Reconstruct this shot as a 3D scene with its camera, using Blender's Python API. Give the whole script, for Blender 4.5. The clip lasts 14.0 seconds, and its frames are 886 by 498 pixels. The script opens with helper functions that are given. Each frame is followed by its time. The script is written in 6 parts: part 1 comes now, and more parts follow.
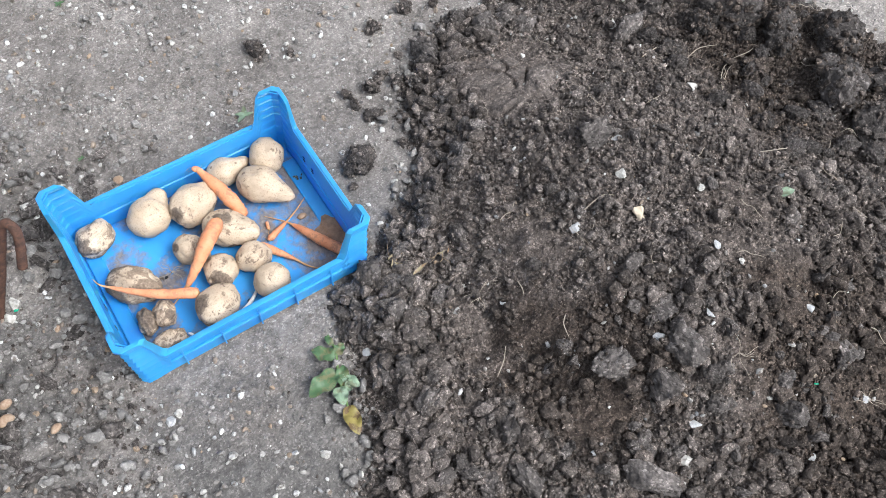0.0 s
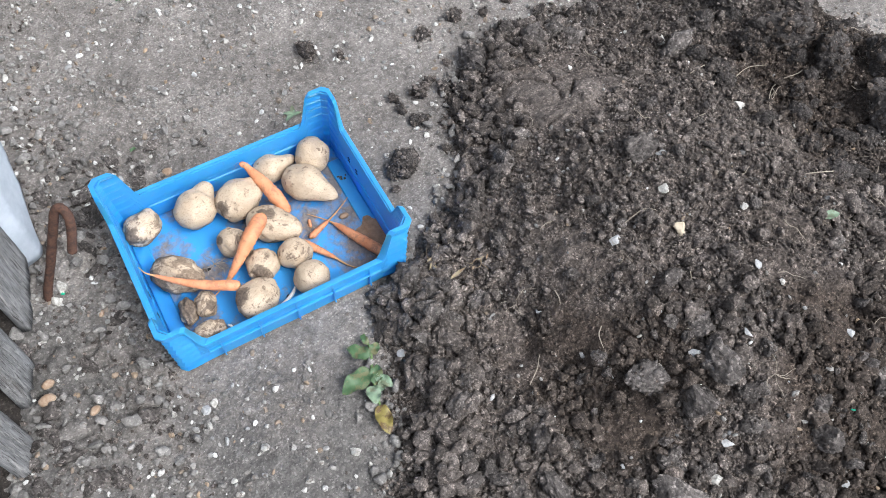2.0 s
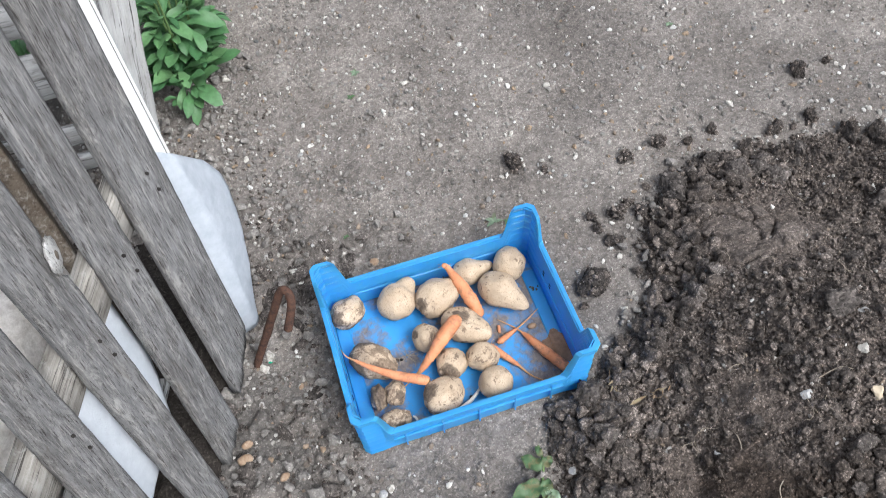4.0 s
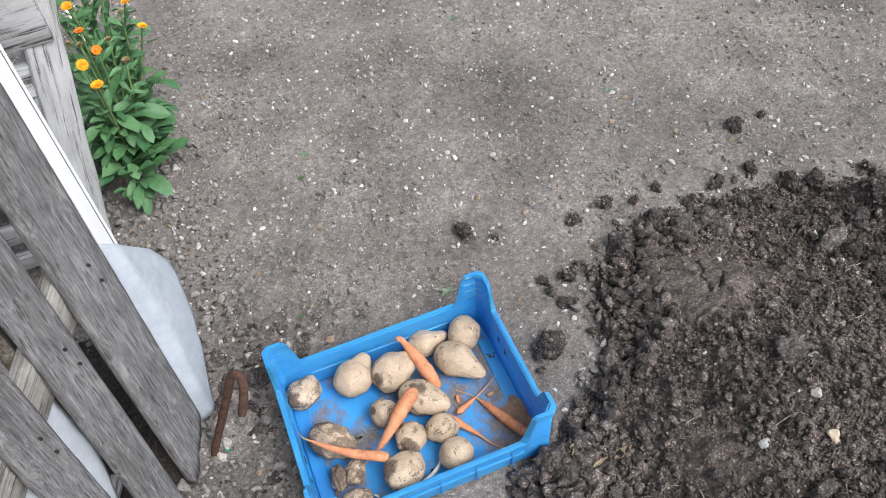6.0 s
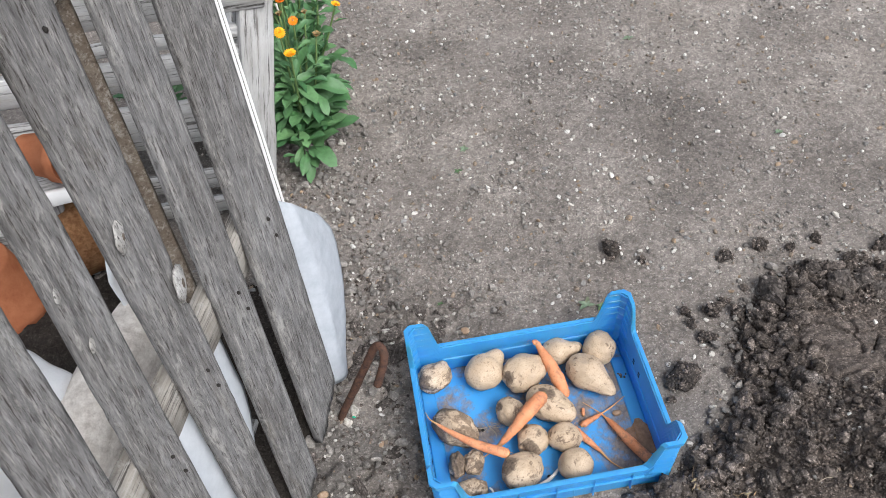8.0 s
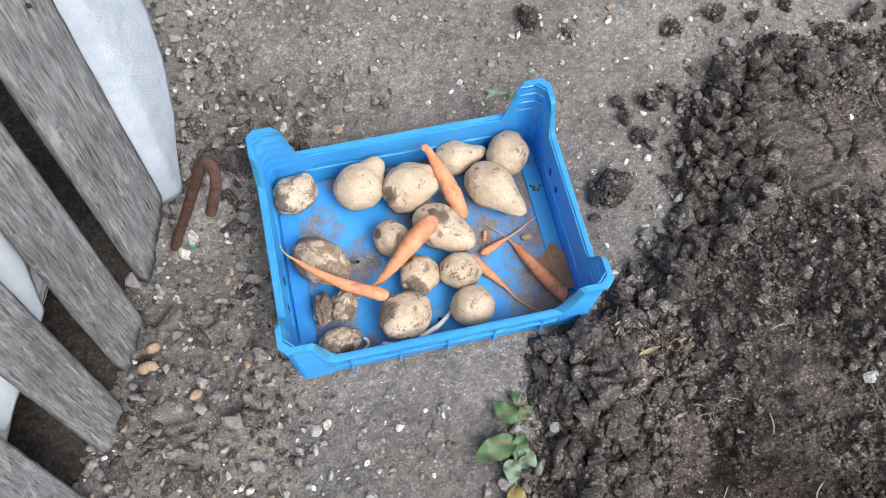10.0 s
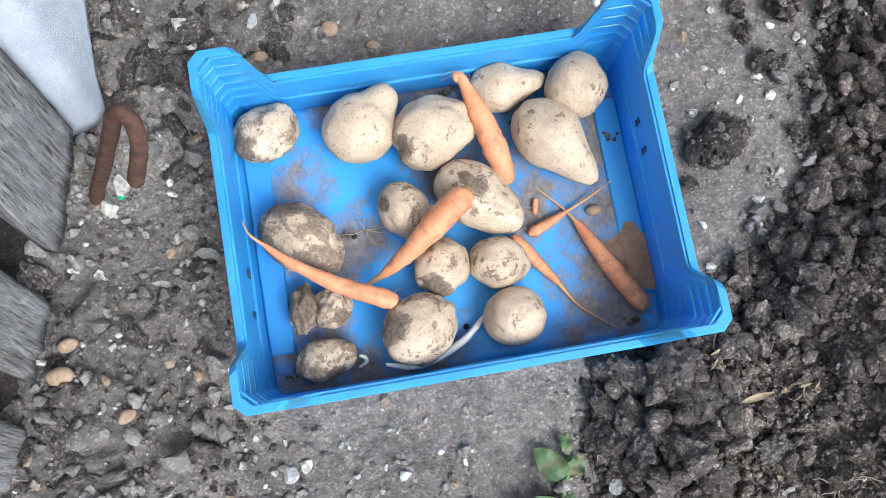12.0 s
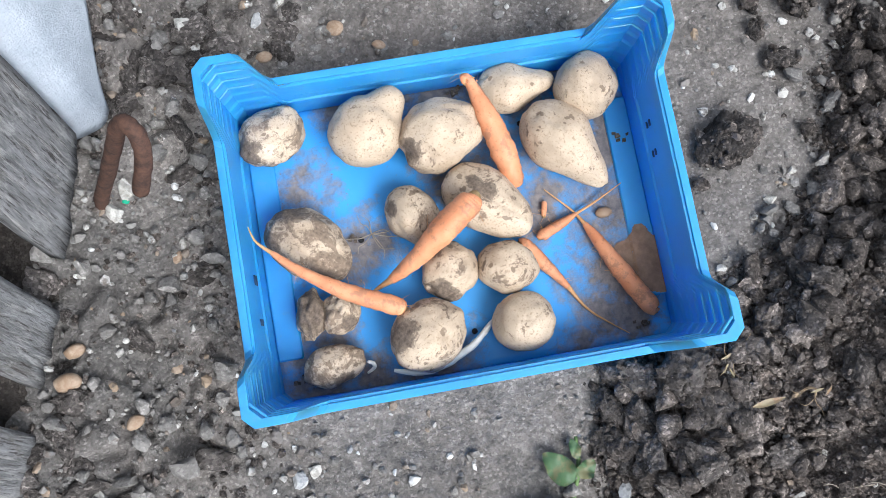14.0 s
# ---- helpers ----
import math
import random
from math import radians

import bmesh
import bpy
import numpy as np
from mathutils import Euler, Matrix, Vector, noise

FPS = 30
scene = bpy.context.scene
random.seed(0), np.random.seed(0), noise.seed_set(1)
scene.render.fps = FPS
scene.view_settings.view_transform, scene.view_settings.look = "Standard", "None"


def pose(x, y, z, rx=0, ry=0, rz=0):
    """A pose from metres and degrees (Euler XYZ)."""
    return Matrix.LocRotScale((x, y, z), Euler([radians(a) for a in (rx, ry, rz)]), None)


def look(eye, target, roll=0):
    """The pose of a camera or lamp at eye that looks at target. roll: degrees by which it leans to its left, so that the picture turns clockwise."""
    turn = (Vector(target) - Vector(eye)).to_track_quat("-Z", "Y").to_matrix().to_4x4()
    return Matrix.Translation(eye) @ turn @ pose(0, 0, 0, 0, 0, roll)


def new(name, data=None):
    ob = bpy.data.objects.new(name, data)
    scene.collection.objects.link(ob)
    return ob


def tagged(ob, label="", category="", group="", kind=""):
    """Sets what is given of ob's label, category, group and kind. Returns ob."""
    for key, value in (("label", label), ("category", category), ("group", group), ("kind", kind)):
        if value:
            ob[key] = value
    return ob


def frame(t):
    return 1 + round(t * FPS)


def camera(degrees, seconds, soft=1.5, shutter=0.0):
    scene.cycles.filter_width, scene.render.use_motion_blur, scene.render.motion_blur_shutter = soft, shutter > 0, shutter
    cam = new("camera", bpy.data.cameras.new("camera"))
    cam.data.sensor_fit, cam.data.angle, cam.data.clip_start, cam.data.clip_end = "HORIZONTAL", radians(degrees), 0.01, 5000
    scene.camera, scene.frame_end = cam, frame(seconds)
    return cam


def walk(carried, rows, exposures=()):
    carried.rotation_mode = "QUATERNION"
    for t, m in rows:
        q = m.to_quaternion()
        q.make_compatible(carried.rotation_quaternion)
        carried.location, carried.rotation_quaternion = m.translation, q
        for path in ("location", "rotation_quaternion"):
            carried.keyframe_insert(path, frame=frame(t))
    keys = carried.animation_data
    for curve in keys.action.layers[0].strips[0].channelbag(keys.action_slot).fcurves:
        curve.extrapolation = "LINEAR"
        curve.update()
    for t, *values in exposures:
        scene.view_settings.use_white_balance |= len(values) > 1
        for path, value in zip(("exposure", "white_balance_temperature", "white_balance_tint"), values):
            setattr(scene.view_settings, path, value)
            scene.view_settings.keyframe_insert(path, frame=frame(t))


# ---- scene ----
cam = camera(55.6, 14.0, soft=0.5, shutter=0.2)
PATH = [
    (0, (-0.098, -0.707, 1.228), (0.491, 0.045, -0.529), 5.5),
    (0.5, (-0.098, -0.709, 1.226), (0.472, 0.056, -0.531), 5.1),
    (1, (-0.098, -0.71, 1.229), (0.459, 0.068, -0.527), 4.7),
    (1.5, (-0.1, -0.714, 1.227), (0.448, 0.079, -0.526), 4.3),
    (2, (-0.112, -0.714, 1.232), (0.42, 0.1, -0.516), 4.1),
    (2.5, (-0.136, -0.714, 1.234), (0.38, 0.136, -0.502), 4.7),
    (3, (-0.147, -0.705, 1.241), (0.333, 0.181, -0.487), 3.6),
    (3.2, (-0.161, -0.69, 1.261), (0.192, 0.267, -0.459), -1.6),
    (3.3, (-0.162, -0.689, 1.265), (0.143, 0.294, -0.449), -3.2),
    (3.5, (-0.183, -0.688, 1.264), (0.115, 0.316, -0.441), -2.3),
    (4, (-0.158, -0.667, 1.323), (0.099, 0.426, -0.332), -5.4),
    (4.2, (-0.153, -0.668, 1.324), (0.117, 0.466, -0.301), -5.7),
    (6.5, (-0.114, -0.692, 1.32), (0.254, 0.514, -0.231), -6.3),
    (7, (-0.143, -0.685, 1.323), (0.209, 0.531, -0.225), -5.9),
    (7.3, (-0.186, -0.691, 1.323), (0.059, 0.571, -0.208), -5.7),
    (7.5, (-0.217, -0.696, 1.331), (-0.055, 0.589, -0.194), -5.5),
    (8, (-0.204, -0.695, 1.337), (-0.076, 0.594, -0.187), -5.0),
    (8.5, (-0.147, -0.708, 1.329), (-0.026, 0.579, -0.197), -5.8),
    (8.7, (-0.12, -0.718, 1.307), (-0.003, 0.565, -0.223), -6.2),
    (9, (-0.114, -0.708, 1.25), (0.084, 0.416, -0.392), -2.5),
    (9.2, (-0.11, -0.668, 1.218), (0.124, 0.367, -0.477), 0.0),
    (11.3, (-0.071, -0.195, 0.858), (0.084, 0.218, -1.093), 9.3),
    (11.5, (-0.069, -0.182, 0.837), (0.082, 0.19, -1.123), 11.7),
    (12, (-0.065, -0.158, 0.816), (0.07, 0.168, -1.153), 12.7),
    (12.5, (-0.063, -0.15, 0.813), (0.065, 0.15, -1.16), 13.7),
    (13, (-0.058, -0.139, 0.809), (0.06, 0.14, -1.168), 13.4),
    (13.5, (-0.056, -0.129, 0.811), (0.054, 0.137, -1.169), 12.7),
    (14, (-0.063, -0.129, 0.813), (0.051, 0.14, -1.165), 12.9),
]
walk(cam, [(t, look(eye, target, roll)) for t, eye, target, roll in PATH], [(0.0, 1.06, 5960, 8), (3.0, 0.89, 6020, 8), (4.2, 0.79, 6140, 9), (6.5, 0.66, 6180, 10), (7.5, 0.66, 6320, 10), (9.0, 0.73, 6340, 10), (11.3, 1.01, 5890, 7.5), (12.5, 1.01, 5880, 7.5), (14.0, 0.95, 5880, 7.5)])

# ---- light ----
world = bpy.data.worlds.new("overcast_sky")
scene.world = world
world.use_nodes = True
_n, _l = world.node_tree.nodes, world.node_tree.links
_sky = _n.new("ShaderNodeTexSky")
_sky.sky_type = "NISHITA"
_sky.sun_disc = False
_sky.sun_elevation = radians(52)
_sky.sun_rotation = radians(150)
_sky.air_density, _sky.dust_density, _sky.ozone_density = 1.0, 4.0, 1.0
_hs = _n.new("ShaderNodeHueSaturation")
_hs.inputs["Saturation"].default_value = 0.35
_l.new(_sky.outputs[0], _hs.inputs["Color"])
_l.new(_hs.outputs[0], _n["Background"].inputs[0])
_n["Background"].inputs[1].default_value = 0.133
sun = new("sun", bpy.data.lights.new("sun", "SUN"))
sun.data.energy = 1.55
sun.data.angle = radians(28)
sun.data.color = (1.0, 0.965, 0.92)
sun.matrix_world = look((0.9, -1.5, 2.4), (0, 0, 0))


# ---- materials ----
def mat(name, rough=0.9, spec=0.3):
    m = bpy.data.materials.new(name)
    m.use_nodes = True
    b = m.node_tree.nodes["Principled BSDF"]
    b.inputs["Roughness"].default_value = rough
    b.inputs["Specular IOR Level"].default_value = spec
    return m, m.node_tree.nodes, m.node_tree.links, b


def coords(n, l, scale=(1, 1, 1), space="Object", shift=False):
    """Texture coordinates, stretched by scale; shift moves them by the object's random number."""
    c = n.new("ShaderNodeTexCoord")
    mp = n.new("ShaderNodeMapping")
    mp.inputs["Scale"].default_value = scale
    l.new(c.outputs[space], mp.inputs["Vector"])
    if shift:
        info = n.new("ShaderNodeObjectInfo")
        mul = n.new("ShaderNodeMath")
        mul.operation = "MULTIPLY"
        mul.inputs[1].default_value = 37.0
        l.new(info.outputs["Random"], mul.inputs[0])
        l.new(mul.outputs[0], mp.inputs["Location"])
    return mp.outputs[0]


def noise_tex(n, l, vec, scale, detail=6.0, rough=0.6, distort=0.0):
    t = n.new("ShaderNodeTexNoise")
    t.inputs["Scale"].default_value = scale
    t.inputs["Detail"].default_value = detail
    t.inputs["Roughness"].default_value = rough
    t.inputs["Distortion"].default_value = distort
    l.new(vec, t.inputs["Vector"])
    return t.outputs["Fac"]


def ramp(n, l, fac, stops):
    r = n.new("ShaderNodeValToRGB")
    e = r.color_ramp.elements
    while len(e) < len(stops):
        e.new(0.5)
    for k, (p, c) in zip(e, stops):
        k.position = p
        k.color = (*c, 1) if len(c) == 3 else c
    l.new(fac, r.inputs[0])
    return r.outputs[0]


def grey(v):
    return (v, v, v)


def mix(n, l, fac, a, b, mode="MIX"):
    x = n.new("ShaderNodeMix")
    x.data_type = "RGBA"
    x.blend_type = mode
    for sock, v in ((x.inputs[0], fac), (x.inputs[6], a), (x.inputs[7], b)):
        if isinstance(v, (int, float)):
            sock.default_value = v
        elif isinstance(v, tuple):
            sock.default_value = (*v, 1)
        else:
            l.new(v, sock)
    return x.outputs[2]


def bump(n, l, b, height, strength, dist):
    k = n.new("ShaderNodeBump")
    k.inputs["Strength"].default_value = strength
    k.inputs["Distance"].default_value = dist
    l.new(height, k.inputs["Height"])
    l.new(k.outputs[0], b.inputs["Normal"])


def math_node(n, l, op, a, b=None):
    k = n.new("ShaderNodeMath")
    k.operation = op
    for sock, v in zip(k.inputs, (a, b)):
        if isinstance(v, (int, float)):
            sock.default_value = v
        elif v is not None:
            l.new(v, sock)
    return k.outputs[0]


def island_random(n):
    return n.new("ShaderNodeNewGeometry").outputs["Random Per Island"]


def grains(n, l, vec, scale):
    """Round grains: their relief and a random grey for each."""
    t = n.new("ShaderNodeTexVoronoi")
    t.inputs["Scale"].default_value = scale
    l.new(vec, t.inputs["Vector"])
    relief = math_node(n, l, "SUBTRACT", 1.0, t.outputs["Distance"])
    sep = n.new("ShaderNodeSeparateColor")
    l.new(t.outputs["Color"], sep.inputs[0])
    return relief, sep.outputs[0]


# where the path and the dug soil are darker: x, y, reach
PATH_DARK_SPOTS = ((-0.12, -0.5, 0.4), (-0.5, -0.1, 0.3))
HEAP_DARK_SPOTS = ((0.7, -0.76, 0.28), (0.36, -0.5, 0.17), (1.05, -0.2, 0.24))


def earth(name, lo, hi, unit=1.0, dark_tone=None, toned=(), per_island=False, per_object=False, relief=1.0, grain=1.0, vary=1.0, patch=0.0, mottle=0.85):
    """Crumbly earth: broad tone, grains of two sizes and fine grit."""
    m, n, l, b = mat(name, 0.97, 0.15)
    v = coords(n, l, (unit, unit, unit), shift=per_object)
    big = noise_tex(n, l, v, 5, 5)
    mid = noise_tex(n, l, v, 70, 7, 0.75)
    r1, g1 = grains(n, l, v, 150)
    r2, g2 = grains(n, l, v, 420)
    c = ramp(n, l, big, [(0.3, lo), (0.7, hi)])
    if patch:
        c = mix(n, l, patch, c, ramp(n, l, noise_tex(n, l, v, 2.1, 4, 0.6, 0.5), [(0.35, (0.72, 0.7, 0.69)), (0.65, (1.28, 1.24, 1.2))]), "MULTIPLY")
    # tint towards a darker colour round the listed spots, edge broken by noise
    if dark_tone:
        cover = None
        for x, y, r in toned:
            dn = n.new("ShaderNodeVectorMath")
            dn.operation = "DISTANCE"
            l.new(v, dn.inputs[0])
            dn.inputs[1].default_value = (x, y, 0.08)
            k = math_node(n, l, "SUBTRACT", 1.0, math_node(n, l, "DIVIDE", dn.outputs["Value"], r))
            cover = k if cover is None else math_node(n, l, "MAXIMUM", cover, k)
        cover = math_node(n, l, "ADD", math_node(n, l, "MAXIMUM", cover, -0.3), math_node(n, l, "MULTIPLY", math_node(n, l, "SUBTRACT", noise_tex(n, l, v, 7, 6, 0.65, 0.4), 0.5), 2.6))
        c = mix(n, l, ramp(n, l, cover, [(0.0, grey(0)), (0.45, grey(0.85))]), c, dark_tone)
    c = mix(n, l, mottle, c, ramp(n, l, mid, [(0.3, grey(0.42)), (0.7, grey(1.58))]), "MULTIPLY")
    c = mix(n, l, 0.7 * grain, c, ramp(n, l, g1, [(0.0, grey(0.65)), (0.8, grey(1.15)), (1.0, grey(1.5))]), "MULTIPLY")
    c = mix(n, l, 0.8 * grain, c, ramp(n, l, g2, [(0.0, grey(0.55)), (0.85, grey(1.2)), (0.97, grey(2.2))]), "MULTIPLY")
    if per_island or per_object:
        rnd = island_random(n) if per_island else n.new("ShaderNodeObjectInfo").outputs["Random"]
        c = mix(n, l, 0.85 * vary, c, ramp(n, l, rnd, [(0.0, grey(0.5)), (0.55, grey(1.0)), (0.85, grey(1.45)), (1.0, grey(1.95))]), "MULTIPLY")
    l.new(c, b.inputs["Base Color"])
    h = math_node(n, l, "ADD", math_node(n, l, "MULTIPLY", mid, 1.6), math_node(n, l, "ADD", math_node(n, l, "MULTIPLY", r1, 0.6 * grain), math_node(n, l, "MULTIPLY", r2, 0.3 * grain)))
    bump(n, l, b, h, 1.0, 0.007 * relief)
    return m


STONE_STOPS = [(0.0, (0.34, 0.32, 0.29)), (0.2, (0.5, 0.48, 0.44)), (0.31, (0.66, 0.64, 0.605)), (0.42, (0.32, 0.305, 0.285)), (0.5, (0.28, 0.27, 0.25)), (0.62, (0.19, 0.185, 0.18)), (0.76, (0.36, 0.26, 0.17)), (0.88, (0.13, 0.13, 0.135)), (0.97, (0.68, 0.67, 0.64))]


def stones(name, per_object, stops=STONE_STOPS):
    m, n, l, b = mat(name, 0.75, 0.35)
    unit = 0.015 if per_object else 1.0
    rnd = n.new("ShaderNodeObjectInfo").outputs["Random"] if per_object else island_random(n)
    c = ramp(n, l, rnd, stops)
    v = coords(n, l, (unit, unit, unit), shift=per_object)
    c = mix(n, l, 0.7, c, ramp(n, l, noise_tex(n, l, v, 160, 6, 0.7), [(0.3, grey(0.55)), (0.65, grey(1.15))]), "MULTIPLY")
    dirt = ramp(n, l, noise_tex(n, l, v, 60, 5, 0.7), [(0.5, grey(0)), (0.62, grey(1))])
    c = mix(n, l, dirt, c, (0.12, 0.1, 0.085))
    l.new(c, b.inputs["Base Color"])
    bump(n, l, b, noise_tex(n, l, v, 300, 5), 0.5, 0.002)
    return m


def plain_stone(name, colour, veins=(0.3, 0.28, 0.26), rough=0.7):
    m, n, l, b = mat(name, rough, 0.35)
    v = coords(n, l, (0.02, 0.02, 0.02), shift=True)
    f = noise_tex(n, l, v, 120, 6, 0.7, 0.6)
    c = mix(n, l, ramp(n, l, f, [(0.42, grey(0)), (0.62, grey(0.8))]), colour, veins)
    l.new(c, b.inputs["Base Color"])
    bump(n, l, b, f, 0.5, 0.002)
    return m


def blue_plastic():
    m, n, l, b = mat("blue_plastic", 0.38, 0.45)
    v = coords(n, l)
    f = noise_tex(n, l, v, 9, 6, 0.65)
    c = ramp(n, l, f, [(0.3, (0.034, 0.235, 0.58)), (0.7, (0.055, 0.3, 0.69))])
    dust = ramp(n, l, noise_tex(n, l, v, 60, 8, 0.75), [(0.56, grey(0)), (0.8, grey(0.4))])
    c = mix(n, l, dust, c, (0.2, 0.2, 0.2))
    l.new(c, b.inputs["Base Color"])
    l.new(ramp(n, l, f, [(0.3, grey(0.3)), (0.7, grey(0.5))]), b.inputs["Roughness"])
    b.inputs["Subsurface Weight"].default_value = 0.65
    b.inputs["Subsurface Radius"].default_value = (0.003, 0.008, 0.016)
    b.inputs["Subsurface Scale"].default_value = 1.0
    bump(n, l, b, noise_tex(n, l, v, 240, 3), 0.15, 0.001)
    return m


def muddy_plastic(spots):
    """The crate's floor: blue plastic with dried mud in stains at the given places (x, y, radius)."""
    m, n, l, b = mat("muddy_blue_plastic", 0.5, 0.4)
    v = coords(n, l)
    base = ramp(n, l, noise_tex(n, l, v, 8, 5), [(0.3, (0.036, 0.245, 0.61)), (0.7, (0.06, 0.325, 0.72))])
    warp = noise_tex(n, l, v, 38, 7, 0.7)
    total = None
    for x, y, r in spots:
        dn = n.new("ShaderNodeVectorMath")
        dn.operation = "DISTANCE"
        l.new(v, dn.inputs[0])
        dn.inputs[1].default_value = (x, y, 0.012)
        k = math_node(n, l, "SUBTRACT", 1.0, math_node(n, l, "DIVIDE", dn.outputs["Value"], r))
        total = k if total is None else math_node(n, l, "MAXIMUM", total, k)
    cover = math_node(n, l, "ADD", math_node(n, l, "MAXIMUM", total, -0.6), math_node(n, l, "MULTIPLY", math_node(n, l, "SUBTRACT", warp, 0.5), 3.2))
    mask = ramp(n, l, cover, [(0.0, grey(0)), (0.3, grey(0.45)), (0.75, grey(0.92))])
    specks = ramp(n, l, noise_tex(n, l, v, 330, 3, 0.6), [(0.66, grey(0)), (0.72, grey(0.8))])
    dirt = ramp(n, l, noise_tex(n, l, v, 150, 6), [(0.3, (0.11, 0.086, 0.067)), (0.7, (0.27, 0.215, 0.17))])
    c = mix(n, l, specks, base, dirt)
    c = mix(n, l, mask, c, dirt)
    l.new(c, b.inputs["Base Color"])
    l.new(mix(n, l, mask, grey(0.4), grey(0.9)), b.inputs["Roughness"])
    bump(n, l, b, math_node(n, l, "MULTIPLY", mask, noise_tex(n, l, v, 260, 4)), 0.6, 0.002)
    return m


def potato_skin(name, lo, hi):
    """Cream potato skin; earth clings where a noise lies over lo to hi."""
    m, n, l, b = mat(name, 0.62, 0.35)
    v = coords(n, l, shift=True)
    c = ramp(n, l, noise_tex(n, l, v, 22, 5), [(0.3, (0.43, 0.325, 0.225)), (0.7, (0.57, 0.455, 0.335))])
    freck = ramp(n, l, noise_tex(n, l, v, 480, 2, 0.5), [(0.59, grey(0)), (0.65, grey(0.65))])
    c = mix(n, l, freck, c, (0.24, 0.165, 0.095))
    net = ramp(n, l, noise_tex(n, l, v, 170, 7, 0.8, 1.6), [(0.55, grey(0)), (0.62, grey(0.45))])
    c = mix(n, l, net, c, (0.32, 0.24, 0.155))
    dusty = ramp(n, l, noise_tex(n, l, v, 34, 6, 0.7, 0.5), [(0.47, grey(0)), (0.62, grey(0.6))])
    c = mix(n, l, dusty, c, (0.35, 0.27, 0.19))
    scab = n.new("ShaderNodeTexVoronoi")
    scab.inputs["Scale"].default_value = 85
    wander = n.new("ShaderNodeVectorMath")
    wander.operation = "ADD"
    bend = n.new("ShaderNodeVectorMath")
    bend.operation = "SCALE"
    wob = n.new("ShaderNodeTexNoise")
    wob.inputs["Scale"].default_value = 160
    l.new(v, wob.inputs["Vector"])
    l.new(wob.outputs["Color"], bend.inputs[0])
    bend.inputs["Scale"].default_value = 0.012
    l.new(v, wander.inputs[0])
    l.new(bend.outputs[0], wander.inputs[1])
    l.new(wander.outputs[0], scab.inputs["Vector"])
    size = n.new("ShaderNodeSeparateColor")
    l.new(scab.outputs["Color"], size.inputs[0])
    spot = math_node(n, l, "SUBTRACT", math_node(n, l, "MULTIPLY", math_node(n, l, "SUBTRACT", size.outputs[0], 0.5), 0.7), scab.outputs["Distance"])
    spots = ramp(n, l, spot, [(0.0, grey(0)), (0.05, grey(0.8))])
    c = mix(n, l, spots, c, (0.16, 0.11, 0.072))
    f = math_node(n, l, "ADD", math_node(n, l, "MULTIPLY", noise_tex(n, l, v, 40, 8, 0.72, 0.9), 0.74), math_node(n, l, "MULTIPLY", noise_tex(n, l, v, 200, 6, 0.75, 0.5), 0.26))
    mask = ramp(n, l, f, [(lo, grey(0)), (lo + 0.45 * (hi - lo), grey(0.75)), (hi, grey(0.95))])
    dirt = ramp(n, l, noise_tex(n, l, v, 260, 5), [(0.3, (0.105, 0.075, 0.053)), (0.7, (0.28, 0.205, 0.147))])
    at = n.new("ShaderNodeAttribute")
    at.attribute_name = "mud"
    edge = math_node(n, l, "ADD", at.outputs["Fac"], math_node(n, l, "MULTIPLY", math_node(n, l, "SUBTRACT", noise_tex(n, l, v, 75, 8, 0.75, 0.8), 0.5), 1.7))
    cake = ramp(n, l, edge, [(0.46, grey(0)), (0.54, grey(0.7)), (0.8, grey(0.97))])
    c = mix(n, l, mask, c, dirt)
    c = mix(n, l, cake, c, ramp(n, l, noise_tex(n, l, v, 300, 5), [(0.3, (0.06, 0.044, 0.033)), (0.7, (0.19, 0.143, 0.107))]))
    mask = math_node(n, l, "MAXIMUM", mask, cake)
    l.new(c, b.inputs["Base Color"])
    l.new(mix(n, l, mask, grey(0.55), grey(0.95)), b.inputs["Roughness"])
    bump(n, l, b, math_node(n, l, "ADD", f, math_node(n, l, "MULTIPLY", mask, 0.5)), 0.5, 0.0016)
    return m


def carrot_skin():
    m, n, l, b = mat("carrot_skin", 0.55, 0.35)
    v = coords(n, l, shift=True)
    c = ramp(n, l, noise_tex(n, l, v, 40, 5), [(0.3, (0.54, 0.2, 0.09)), (0.7, (0.68, 0.31, 0.16))])
    rings = ramp(n, l, noise_tex(n, l, v, 260, 4, 0.6), [(0.6, grey(0)), (0.7, grey(0.5))])
    c = mix(n, l, rings, c, (0.3, 0.11, 0.04))
    dirt = ramp(n, l, noise_tex(n, l, v, 75, 7, 0.7), [(0.52, grey(0)), (0.6, grey(0.6))])
    c = mix(n, l, dirt, c, (0.27, 0.14, 0.085))
    l.new(c, b.inputs["Base Color"])
    bump(n, l, b, noise_tex(n, l, v, 300, 4), 0.35, 0.0012)
    return m


